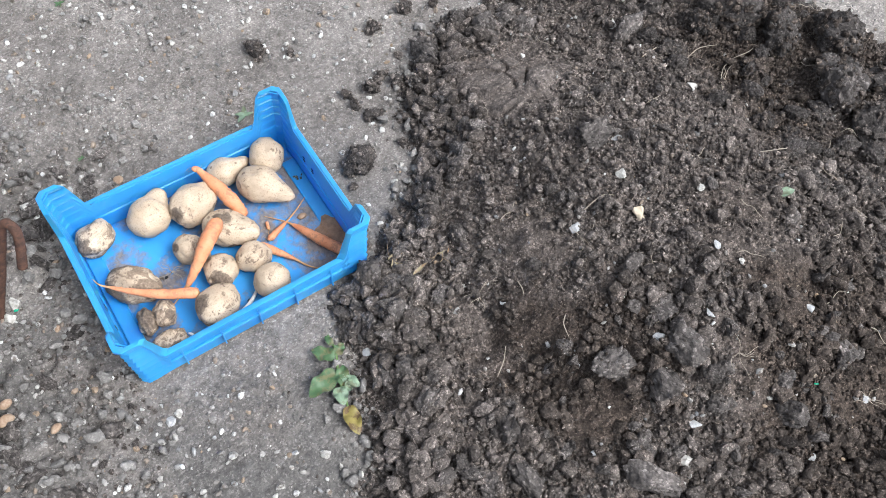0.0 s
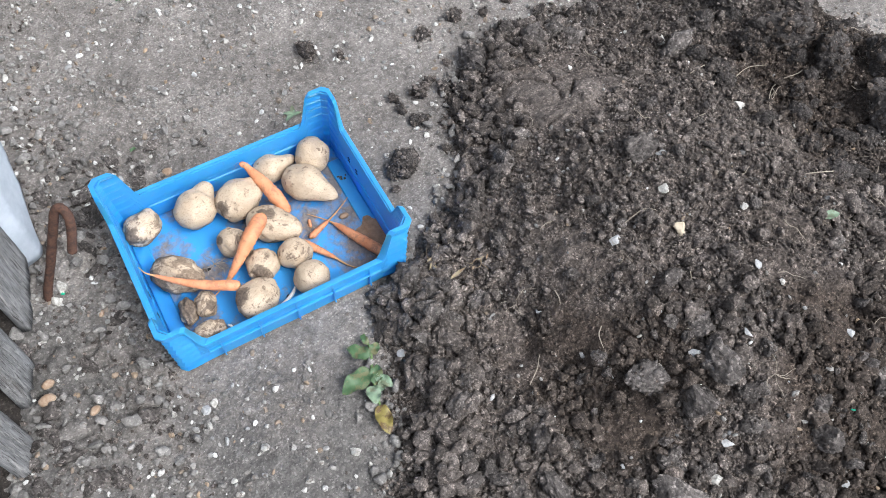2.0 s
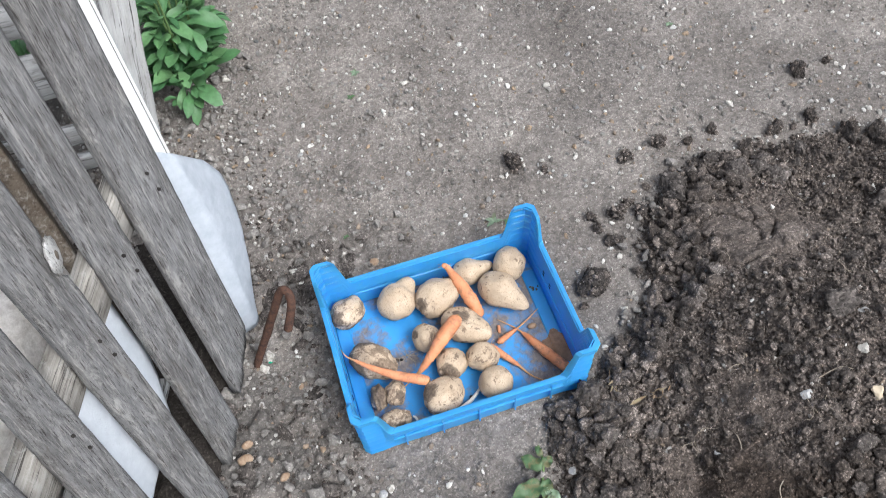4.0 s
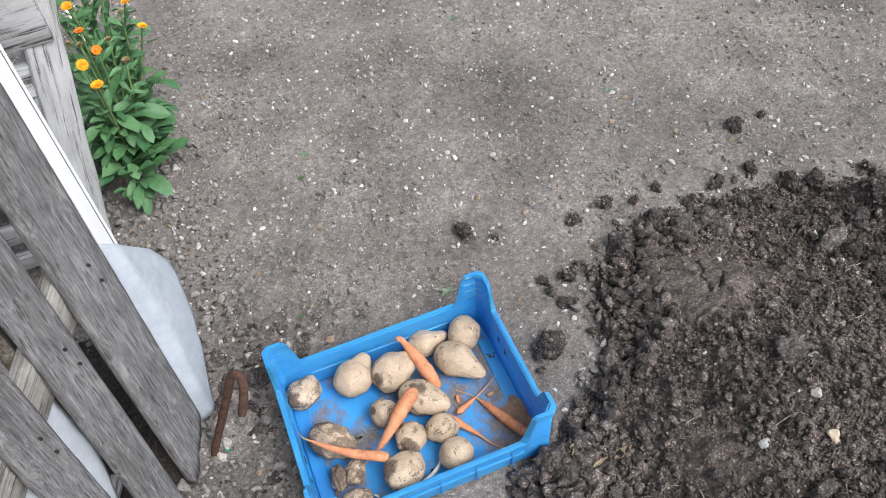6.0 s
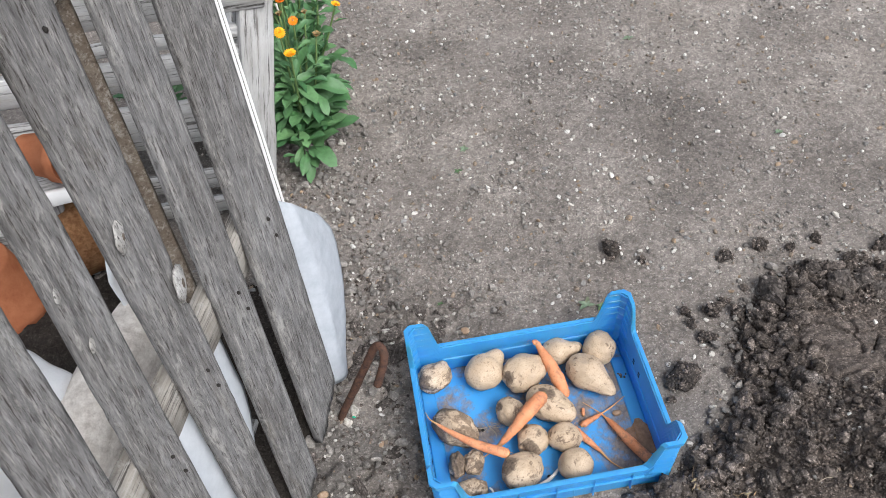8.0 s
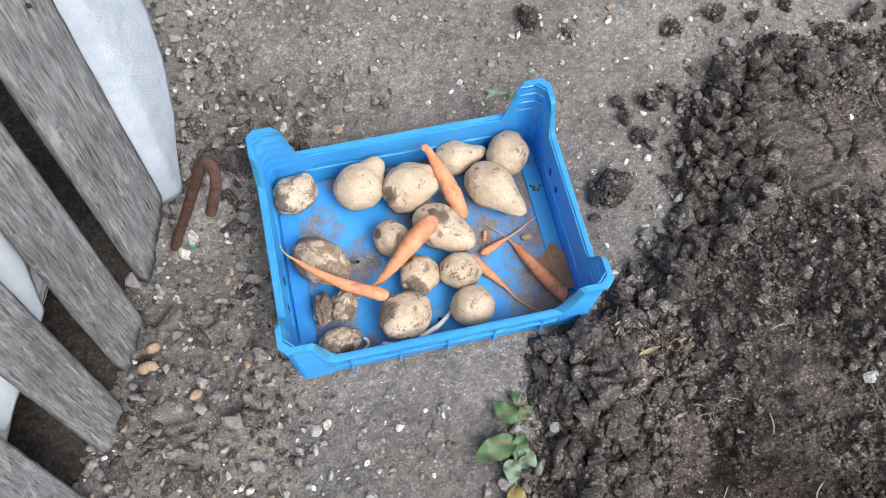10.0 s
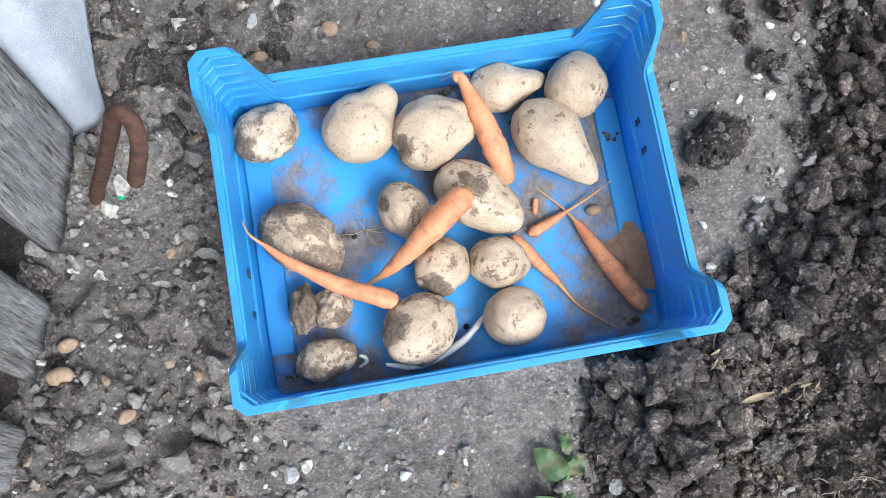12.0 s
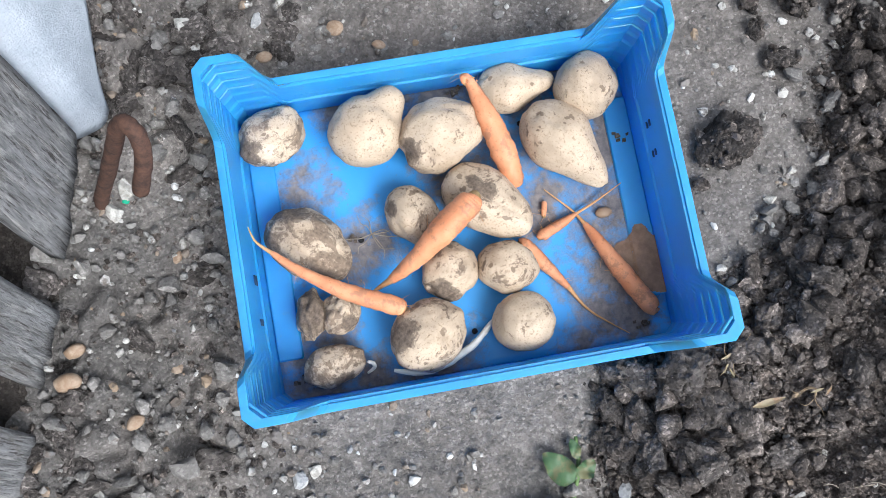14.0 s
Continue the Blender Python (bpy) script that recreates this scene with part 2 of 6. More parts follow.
def old_wood(name, lo, hi, scale=(60, 60, 2.2), brown=0.0):
    """Weathered silver-grey timber, grain along the object's z."""
    m, n, l, b = mat(name, 0.9, 0.2)
    v = coords(n, l, scale, shift=True)
    v1 = coords(n, l, (1, 1, 0.35), shift=True)
    grain = noise_tex(n, l, v, 1.0, 8, 0.75, 0.25)
    v2 = coords(n, l, (scale[0] * 3.2, scale[1] * 3.2, scale[2] * 1.7), shift=True)
    fibre = noise_tex(n, l, v2, 1.0, 5, 0.7)
    stain = noise_tex(n, l, v1, 11, 6, 0.7)
    c = ramp(n, l, grain, [(0.34, lo), (0.66, hi)])
    c = mix(n, l, ramp(n, l, fibre, [(0.38, grey(0.9)), (0.47, grey(0))]), c, (0.055, 0.05, 0.047))
    c = mix(n, l, 0.75, c, ramp(n, l, stain, [(0.32, (0.55, 0.52, 0.49)), (0.68, grey(1.25))]), "MULTIPLY")
    v3 = coords(n, l, (scale[0] * 2.1, scale[1] * 2.1, scale[2] * 1.1), shift=True)
    pale = ramp(n, l, noise_tex(n, l, v3, 1.0, 6, 0.75, 0.4), [(0.53, grey(0)), (0.66, grey(0.65))])
    c = mix(n, l, pale, c, (0.43, 0.415, 0.395))
    lichen = ramp(n, l, noise_tex(n, l, v1, 48, 8, 0.8, 0.6), [(0.53, grey(0)), (0.62, grey(0.55))])
    c = mix(n, l, lichen, c, (0.4, 0.395, 0.375))
    grime = ramp(n, l, noise_tex(n, l, v1, 30, 8, 0.8, 0.8), [(0.56, grey(0)), (0.66, grey(0.5))])
    c = mix(n, l, grime, c, (0.12, 0.105, 0.09))
    if brown:
        c = mix(n, l, brown, c, (0.16, 0.11, 0.07))
    l.new(c, b.inputs["Base Color"])
    bump(n, l, b, math_node(n, l, "ADD", grain, math_node(n, l, "MULTIPLY", fibre, 0.6)), 0.9, 0.004)
    return m


def simple(name, lo, hi, scale, rough=0.8, spec=0.3, bump_scale=None, bump_dist=0.002, strength=0.5, metal=0.0, shift=True):
    m, n, l, b = mat(name, rough, spec)
    v = coords(n, l, shift=shift)
    l.new(ramp(n, l, noise_tex(n, l, v, scale, 6, 0.68), [(0.32, lo), (0.68, hi)]), b.inputs["Base Color"])
    b.inputs["Metallic"].default_value = metal
    if bump_scale:
        bump(n, l, b, noise_tex(n, l, v, bump_scale, 6, 0.7), strength, bump_dist)
    return m


def leaf_skin(name, lo, hi, spot=None):
    m, n, l, b = mat(name, 0.5, 0.35)
    v = coords(n, l, shift=False)
    c = ramp(n, l, island_random(n), [(0.0, lo), (1.0, hi)])
    c = mix(n, l, 0.5, c, ramp(n, l, noise_tex(n, l, v, 90, 5), [(0.3, grey(0.6)), (0.7, grey(1.3))]), "MULTIPLY")
    if spot:
        c = mix(n, l, ramp(n, l, noise_tex(n, l, v, 70, 5), [(0.49, grey(0)), (0.6, grey(0.9))]), c, spot)
    l.new(c, b.inputs["Base Color"])
    b.inputs["Transmission Weight"].default_value = 0.0
    b.inputs["Subsurface Weight"].default_value = 0.1
    b.inputs["Subsurface Radius"].default_value = (0.004, 0.006, 0.002)
    bump(n, l, b, noise_tex(n, l, v, 220, 3), 0.3, 0.001)
    return m


EARTH = earth("trodden_earth", (0.188, 0.172, 0.159), (0.286, 0.266, 0.249), dark_tone=(0.152, 0.142, 0.133), toned=PATH_DARK_SPOTS, relief=0.75, grain=0.55, patch=0.85, mottle=0.6)
SOIL = earth("dug_soil", (0.128, 0.105, 0.09), (0.205, 0.17, 0.148), dark_tone=(0.09, 0.068, 0.054), toned=HEAP_DARK_SPOTS, grain=1.0, relief=1.2)
CRUMB = earth("soil_crumbs", (0.119, 0.1, 0.088), (0.19, 0.162, 0.144), dark_tone=(0.085, 0.067, 0.055), toned=HEAP_DARK_SPOTS, per_island=True, vary=0.95, grain=1.0, relief=1.0)
PATH_CRUMB = earth("path_crumbs", (0.185, 0.172, 0.159), (0.285, 0.268, 0.25), per_island=True, grain=0.4, vary=0.4, mottle=0.5, relief=0.5)
PATH_CLOD = earth("path_clod", (0.158, 0.151, 0.143), (0.24, 0.23, 0.218), unit=0.03, per_object=True, grain=0.6, vary=0.3)
CLOD = earth("soil_clod", (0.117, 0.102, 0.093), (0.188, 0.166, 0.152), unit=0.035, per_object=True, grain=1.0, relief=1.3, vary=0.6)
WET_CLOD = earth("damp_soil_clod", (0.07, 0.061, 0.056), (0.125, 0.11, 0.101), unit=0.06, per_object=True, grain=0.9, relief=1.3, vary=0.5)
# dark compost whose colour also holds the deep shade behind the fence
SHADED_COMPOST = earth("shaded_compost", (0.035, 0.03, 0.026), (0.07, 0.06, 0.053), grain=0.7)
CRUST = earth("crusted_soil", (0.135, 0.112, 0.098), (0.205, 0.173, 0.152), relief=0.9, grain=0.8)
STONES = stones("mixed_gravel", False)
STONE = stones("single_stones", True)
CHALK = plain_stone("white_flint", (0.52, 0.5, 0.455), (0.22, 0.2, 0.175))
GREY_STONE = plain_stone("grey_flint", (0.3, 0.3, 0.3), (0.5, 0.49, 0.47))
BROWN_STONE = plain_stone("brown_pebble", (0.27, 0.18, 0.115), (0.4, 0.31, 0.23), 0.5)
BONE = plain_stone("old_bone", (0.5, 0.42, 0.31), (0.26, 0.2, 0.145))
GLASS_GREEN = simple("green_glass", (0.01, 0.25, 0.13), (0.02, 0.34, 0.2), 60, 0.15, 0.5)
BLUE = blue_plastic()
POTATO_CLEAN = potato_skin("potato_skin_clean", 0.585, 0.63)
POTATO_SPOTTED = potato_skin("potato_skin_spotted", 0.535, 0.58)
POTATO_MUDDY = potato_skin("potato_skin_muddy", 0.475, 0.55)
CAKED = earth("caked_mud", (0.07, 0.056, 0.046), (0.15, 0.122, 0.1), relief=0.25)
CARROT = carrot_skin()
GREY_WOOD = old_wood("grey_timber", (0.108, 0.107, 0.108), (0.285, 0.286, 0.29), (120, 120, 20))
PALE_WOOD = old_wood("pale_timber", (0.36, 0.365, 0.365), (0.53, 0.54, 0.545), (45, 45, 3))
KNOT_WOOD = old_wood("knotty_timber", (0.36, 0.355, 0.345), (0.66, 0.655, 0.64), (110, 110, 60))
BROWN_WOOD = old_wood("brown_timber", (0.09, 0.079, 0.067), (0.17, 0.15, 0.127), brown=0.25)
CUT_WOOD = old_wood("rail_timber", (0.25, 0.235, 0.21), (0.45, 0.43, 0.4), (2.2, 60, 60))
SLOT = simple("slot_shadow", (0.01, 0.03, 0.07), (0.02, 0.05, 0.11), 60, 0.7)
RED_MUD = simple("reddish_mud", (0.17, 0.098, 0.06), (0.32, 0.2, 0.13), 75, 0.6, 0.35, 260, 0.001)
RUST = simple("rusty_iron", (0.035, 0.022, 0.018), (0.12, 0.06, 0.04), 120, 0.85, 0.3, 400, 0.001)
NAIL = simple("dark_iron", (0.015, 0.013, 0.012), (0.03, 0.027, 0.025), 90, 0.8)
FLEECE = simple("white_fleece", (0.4, 0.44, 0.49), (0.51, 0.55, 0.6), 40, 0.95, 0.1, 300, 0.003, 0.9)
# the same fleece twice more, colour lightened to offset the fence's shade
LIT_FLEECE = simple("lit_fleece", (0.5, 0.54, 0.59), (0.62, 0.66, 0.71), 25, 0.95, 0.1, 300, 0.002, 0.7)
BRIGHT_LIT_FLEECE = simple("bright_lit_fleece", (0.74, 0.77, 0.8), (0.84, 0.86, 0.88), 25, 0.95, 0.1, 300, 0.002, 0.7)
UPVC = simple("white_plastic", (0.74, 0.74, 0.74), (0.82, 0.82, 0.81), 14, 0.4, 0.4)
BLACK = simple("black_seal_and_hole_shade", (0.012, 0.012, 0.012), (0.02, 0.02, 0.02), 30, 0.6)
TERRACOTTA = simple("terracotta", (0.3, 0.105, 0.05), (0.43, 0.17, 0.085), 22, 0.9, 0.15, 120, 0.003, 0.8)
BEIGE = simple("beige_texture", (0.55, 0.5, 0.44), (0.92, 0.88, 0.82), 60, 0.95, 0.1, 55, 0.006, 0.9)
COIR = simple("coir", (0.16, 0.07, 0.03), (0.4, 0.22, 0.11), 90, 0.95, 0.1, 140, 0.005, 1.0)
ROOT = simple("pale_root", (0.26, 0.22, 0.17), (0.42, 0.36, 0.29), 80, 0.85)
WHITE_ROOT = simple("white_sprout", (0.74, 0.71, 0.65), (0.86, 0.85, 0.8), 50, 0.6, 0.3, 200, 0.001)
CROWN = simple("carrot_crown", (0.26, 0.14, 0.07), (0.32, 0.24, 0.1), 260, 0.8)
CARROT_TAIL = simple("carrot_tail", (0.5, 0.25, 0.1), (0.62, 0.36, 0.18), 80, 0.7)
STALK = simple("green_stalk", (0.09, 0.15, 0.05), (0.16, 0.24, 0.09), 40, 0.6)
LEAF = leaf_skin("marigold_leaf", (0.042, 0.125, 0.046), (0.13, 0.26, 0.11))
POTATO_LEAF = leaf_skin("potato_leaf", (0.05, 0.1, 0.042), (0.085, 0.15, 0.068), (0.15, 0.14, 0.07))
WILTED = leaf_skin("wilted_leaf", (0.2, 0.16, 0.045), (0.27, 0.22, 0.065), (0.1, 0.06, 0.03))
WITHERED = leaf_skin("withered_leaf", (0.24, 0.2, 0.12), (0.32, 0.26, 0.16), (0.2, 0.11, 0.06))
SILVER_LEAF = leaf_skin("pale_green_leaf", (0.14, 0.205, 0.13), (0.2, 0.27, 0.185), (0.12, 0.13, 0.08))
PETAL = leaf_skin("marigold_petal", (0.84, 0.37, 0.008), (0.92, 0.47, 0.015))
PETAL_DEEP = leaf_skin("deep_orange_petal", (0.8, 0.2, 0.01), (0.88, 0.3, 0.015))
SEEDHEAD = leaf_skin("faded_flower", (0.22, 0.2, 0.1), (0.42, 0.24, 0.1))
DRY = simple("dry_stalk", (0.2, 0.14, 0.085), (0.36, 0.27, 0.17), 60, 0.9)
TWINE = simple("green_twine", (0.01, 0.2, 0.13), (0.02, 0.3, 0.2), 60, 0.8)


# ---- mesh helpers ----
def smooth(a, b, x):
    t = min(1, max(0, (x - a) / (b - a)))
    return t * t * (3 - 2 * t)


CREASED = ("clod", "small_clods", "soil_crumbs", "loose_lumps", "path_crumbs")


def part(name, bm, material, parent=None, label="", smooth=True):
    me = bpy.data.meshes.new(name)
    bm.to_mesh(me)
    bm.free()
    return part_mesh(name, me, material, parent, label, smooth)


def part_mesh(name, me, material, parent=None, label="", smooth=True):
    if not me.materials:
        me.materials.append(material)
    me.polygons.foreach_set("use_smooth", [smooth] * len(me.polygons))
    if name in CREASED:
        me.set_sharp_from_angle(angle=radians(52))
    ob = new(name, me)
    if parent:
        ob.parent = parent
    return tagged(ob, label)


def thing(name, at, label, category, group="", kind=""):
    ob = new(name)
    ob.empty_display_size = 0.02
    ob.matrix_basis = at if isinstance(at, Matrix) else Matrix.Translation(at)
    return tagged(ob, label, category, group, kind)


def spline(points, radii, n):
    """n points and radii along a smooth line through the given ones."""
    pts, rad = [Vector(p) for p in points], list(radii)
    out, last = [], len(pts) - 1
    for k in range(n):
        u = k / (n - 1) * last
        i = min(int(u), last - 1)
        f = u - i
        a, b, c, d = pts[max(i - 1, 0)], pts[i], pts[i + 1], pts[min(i + 2, last)]
        p = 0.5 * (2 * b + (c - a) * f + (2 * a - 5 * b + 4 * c - d) * f * f + (3 * b - a - 3 * c + d) * f**3)
        out.append((p, rad[i] * (1 - f) + rad[i + 1] * f))
    return out


def tube(points, radii, n=16, sides=8, bm=None, rough=0.0):
    """A closed tube along a smooth line."""
    bm = bm or bmesh.new()
    line = spline(points, radii, n)
    side = Vector((0.31, 0.17, 0.93))
    rings = []
    for k, (p, r) in enumerate(line):
        t = (line[min(k + 1, n - 1)][0] - line[max(k - 1, 0)][0]).normalized()
        u = (side - t * side.dot(t)).normalized()
        side = u
        w = t.cross(u)
        ring = []
        for j in range(sides):
            a = 2 * math.pi * j / sides
            q = u * math.cos(a) + w * math.sin(a)
            rr = r * (1 + rough * noise.noise(p * 160 + q * 1.3))
            ring.append(bm.verts.new(p + q * rr))
        rings.append(ring)
    for a, b in zip(rings, rings[1:]):
        for j in range(sides):
            bm.faces.new((a[j], a[(j + 1) % sides], b[(j + 1) % sides], b[j]))
    bm.faces.new(rings[0][::-1])
    bm.faces.new(rings[-1])
    return bm


def box(sx, sy, sz, bevel=0.002, at=(0, 0, 0), segs=1, bm=None):
    own = bmesh.new()
    bmesh.ops.create_cube(own, size=1)
    bmesh.ops.scale(own, vec=(sx, sy, sz), verts=own.verts)
    if bevel:
        bmesh.ops.bevel(own, geom=own.edges[:], offset=bevel, segments=segs, affect="EDGES", profile=0.6)
    bmesh.ops.translate(own, vec=at, verts=own.verts)
    return own


def lump_mesh(name, seed, subdiv=2, rough=0.32, flat=0.75, freq=1.6, angular=0.0, cuts=9, cluster=0.0, cells=4.0):
    """A craggy closed lump of about unit size: a ball cut by planes, then pitted; cluster makes it look like crumbs stuck together."""
    bm = bmesh.new()
    bmesh.ops.create_icosphere(bm, subdivisions=subdiv, radius=0.5)
    off = Vector((seed * 3.7, seed * 1.3, seed * 7.1))
    rng = random.Random(seed)
    planes = [(Vector((rng.gauss(0, 1), rng.gauss(0, 1), rng.gauss(0, 1))).normalized(), rng.uniform(0.22, 0.42)) for _ in range(cuts)]
    wide = rng.uniform(0.75, 1.0)
    for v in bm.verts:
        p = v.co.copy()
        p *= 1 + rough * noise.noise(p * freq * 2 + off)
        for nrm, dist in planes:
            over = p.dot(nrm) - dist
            if over > 0:
                p -= nrm * over * angular
        ridge = 1 - abs(noise.noise(p * freq * 5 + off)) * 2.2
        p *= 1 + rough * 0.42 * ridge + rough * 0.3 * noise.noise(p * freq * 12 + off) + rough * 0.2 * noise.noise(p * freq * 26 + off)
        if cluster:
            d1 = noise.voronoi(p * cells + off)[0]
            d2 = noise.voronoi(p * cells * 2.3 + off)[0]
            p *= 1 + cluster * (0.4 - d1[0]) + cluster * 0.45 * (0.4 - d2[0])
        v.co = Vector((p.x, p.y * wide, p.z * flat))
    me = bpy.data.meshes.new(name)
    bm.to_mesh(me)
    bm.free()
    return me


def arrays(me):
    v = np.empty(len(me.vertices) * 3, np.float32)
    me.vertices.foreach_get("co", v)
    return v.reshape(-1, 3), np.array([p.vertices[:] for p in me.polygons], np.int32)


def scatter_mesh(name, shapes, places, rng, fine=None, limit=0.0045):
    """One mesh of many small closed pieces: shapes at places (x, y, z, size); those under the limit take the simpler fine shapes."""
    vs, fs, base = [], [], 0
    for x, y, z, s in places:
        kind = fine if fine and s < limit else shapes
        v, fcs = kind[rng.integers(len(kind))]
        q = rng.normal(size=4)
        q /= np.linalg.norm(q)
        w, a, b, c = q
        R = np.array([[1 - 2 * (b * b + c * c), 2 * (a * b - w * c), 2 * (a * c + w * b)], [2 * (a * b + w * c), 1 - 2 * (a * a + c * c), 2 * (b * c - w * a)], [2 * (a * c - w * b), 2 * (b * c + w * a), 1 - 2 * (a * a + b * b)]])
        vs.append((v * (s * rng.uniform(0.75, 1.25, 3))) @ R.T + (x, y, z))
        fs.append(fcs + base)
        base += len(v)
    vs, fs = np.concatenate(vs), np.concatenate(fs)
    me = bpy.data.meshes.new(name)
    me.vertices.add(len(vs))
    me.vertices.foreach_set("co", vs.astype(np.float32).ravel())
    me.loops.add(fs.size)
    me.loops.foreach_set("vertex_index", fs.ravel())
    me.polygons.add(len(fs))
    me.polygons.foreach_set("loop_start", np.arange(0, fs.size, 3))
    me.update(calc_edges=True)
    me.validate()
    return me


def sheet_leaf(length, width, bend, seed, bm, m, steps=7, wave=0.12, point=1.0, spoon=False):
    """A leaf blade with a folded midrib, set into bm by the matrix m; it grows along +x and bends down. spoon: broad near a round tip."""
    rng = random.Random(seed)
    rows = []
    twist, curl = rng.uniform(-0.5, 0.5), rng.uniform(0.15, 0.6)
    for k in range(steps + 1):
        u = k / steps
        if spoon:
            w = width * 0.5 * (0.14 + 0.86 * smooth(0.0, 0.68, u)) * math.sqrt(max(0.0, 1 - u**6)) + 0.0004
        else:
            w = width * 0.5 * (math.sin(math.pi * min(1, u ** 0.8 * 0.97 + 0.03)) ** point + 0.05)
        x, z = length * (u - 0.12 * bend * u * u), -bend * length * u * u + 0.25 * length * u
        row = []
        for j in (-1, -0.5, 0, 0.5, 1):
            edge = wave * w * math.sin(u * 11 + j * 3 + seed) * abs(j)
            row.append(bm.verts.new(m @ Vector((x, j * w, z + abs(j) * w * curl + j * w * twist * u + edge))))
        rows.append(row)
    for a, b in zip(rows, rows[1:]):
        for j in range(4):
            bm.faces.new((a[j], a[j + 1], b[j + 1], b[j]))


# ---- ground and dug heap ----
EDGE_Y = [-1.6, -0.8, -0.45, -0.41, -0.33, -0.28, -0.22, -0.17, -0.15, -0.115, -0.05, 0.0, 0.1, 0.15, 0.19, 0.225]
EDGE_X = [-0.3, -0.12, 0.01, 0.045, 0.07, 0.095, 0.11, 0.13, 0.205, 0.255, 0.335, 0.382, 0.425, 0.455, 0.5, 0.58]


def heap_depth(x, y):
    """How far a place lies inside the dug bed, in metres; negative outside."""
    left = x - float(np.interp(y, EDGE_Y, EDGE_X))
    back = float(np.interp(x, [0.4, 0.5, 0.62, 0.85, 1.1, 1.3, 1.6, 2.2], [0.16, 0.21, 0.23, 0.18, 0.13, 0.0, -0.12, -0.3])) - y
    right = (1.21 - 0.4 * (y + 0.07) - x) * 0.93
    wob = 0.034 * noise.noise(Vector((x * 7, y * 7, 4.0))) + 0.016 * noise.noise(Vector((x * 24, y * 24, 9.0)))
    return min(left * 0.85, back, right, y + 1.05) + wob


def dome(x, y, cx, cy, sx, sy):
    return math.exp(-0.5 * ((x - cx) / sx) ** 2 - 0.5 * ((y - cy) / sy) ** 2)


def crumbly(x, y, size, z):
    """Relief of earth broken into crumbs of about that size, from 0 in the joints to about 1."""
    p = Vector((x / size, y / size, z))
    p += Vector((noise.noise(p * 1.3), noise.noise(p * 1.3 + Vector((7, 0, 0))), 0)) * 0.35
    d = noise.voronoi(p)[0]
    return min(1.0, (d[1] - d[0]) * 1.7)


def heap_height(x, y):
    d = heap_depth(x, y)
    if d < -0.03:
        return -0.03
    h = 0.03 * smooth(-0.005, 0.07, d)
    u, v = (x - 0.62) / (0.265 if x < 0.62 else 0.24), (y + 0.42) / (0.34 if y > -0.42 else 0.24)
    h += 0.135 * math.exp(-0.5 * (u * u + v * v) ** 1.9) * smooth(0.0, 0.12, d)
    h -= 0.026 * dome(x, y, 0.28, -0.33, 0.05, 0.09)
    h += (0.05 * dome(x, y, 1.12, -0.26, 0.12, 0.17) + 0.045 * dome(x, y, 1.02, 0.02, 0.1, 0.1)) * smooth(0.0, 0.1, d)
    h += 0.018 * dome(x, y, 0.16, -0.32, 0.06, 0.14) * smooth(0.0, 0.06, d)
    p = Vector((x, y, 0))
    rough = smooth(0.0, 0.04, d) * (1 - 0.75 * dome(x, y, 0.565, 0.01, 0.085, 0.065))
    h += rough * (0.014 * noise.noise(p * 15) + 0.011 * noise.noise(p * 36 + Vector((5, 0, 0))) + 0.011 * (crumbly(x, y, 0.026, 1.0) - 0.6) * (1 - 0.8 * smoothness(x, y)))
    return h if d > 0 else h + d * 0.9


BARE = ((0.262, -0.37, 0.035, 0.07), (0.35, -0.39, 0.045, 0.05), (0.39, -0.3, 0.04, 0.06), (0.66, -0.5, 0.05, 0.12), (0.53, -0.63, 0.04, 0.07), (0.323, -0.56, 0.05, 0.035), (0.57, 0.01, 0.11, 0.08), (0.85, -0.3, 0.05, 0.06), (0.72, -0.75, 0.08, 0.05))


def smoothness(x, y):
    """Near 1 on the smooth slopes of finer earth, where few crumbs lie."""
    g = max(dome(x, y, *b) for b in BARE)
    return smooth(0.42, 0.75, g + 0.45 * noise.noise(Vector((x * 16, y * 16, 20))))


def slab_reach(x, y):
    u, v = x - 0.567, y - 0.012
    u, v = u * 0.88 + v * 0.47, v * 0.88 - u * 0.47
    return math.hypot(u / 0.09, v / 0.095) + 0.35 * noise.noise(Vector((x * 26, y * 26, 5)))


def ground_height(x, y):
    p = Vector((x, y, 3.0))
    near = (1 - smooth(0.8, 1.0, -x)) * (1 - smooth(1.35, 1.6, x)) * (1 - smooth(0.8, 1.0, -y)) * (1 - smooth(1.65, 1.9, y))
    if near == 0:
        return -0.004
    flat = 0.25 if (abs(x) < 0.21 and abs(y) < 0.16) else 1.0
    side = smooth(-0.2, -0.29, x) * smooth(0.55, 0.3, y) if abs(x) < 0.75 and abs(y) < 0.7 else 0.0
    back_ = smooth(0.16, 0.2, y) * smooth(0.42, 0.28, y) * smooth(0.04, -0.1, x) if -0.4 < x < 0.1 and y < 0.45 else 0.0
    broken = max(side, 0.8 * back_) * smooth(-0.35, 0.1, noise.noise(Vector((x * 6, y * 6, 12))))
    h = 0.006 * noise.noise(p * 5) + 0.004 * noise.noise(p * 28) + 0.0024 * noise.noise(p * 75)
    if broken > 0.01:
        h += broken * (0.02 * (crumbly(x, y, 0.042, 3.0) - 0.55) + 0.011 * (crumbly(x, y, 0.017, 6.0) - 0.5) + 0.004 * noise.noise(p * 60))
    return near * flat * h - 0.004


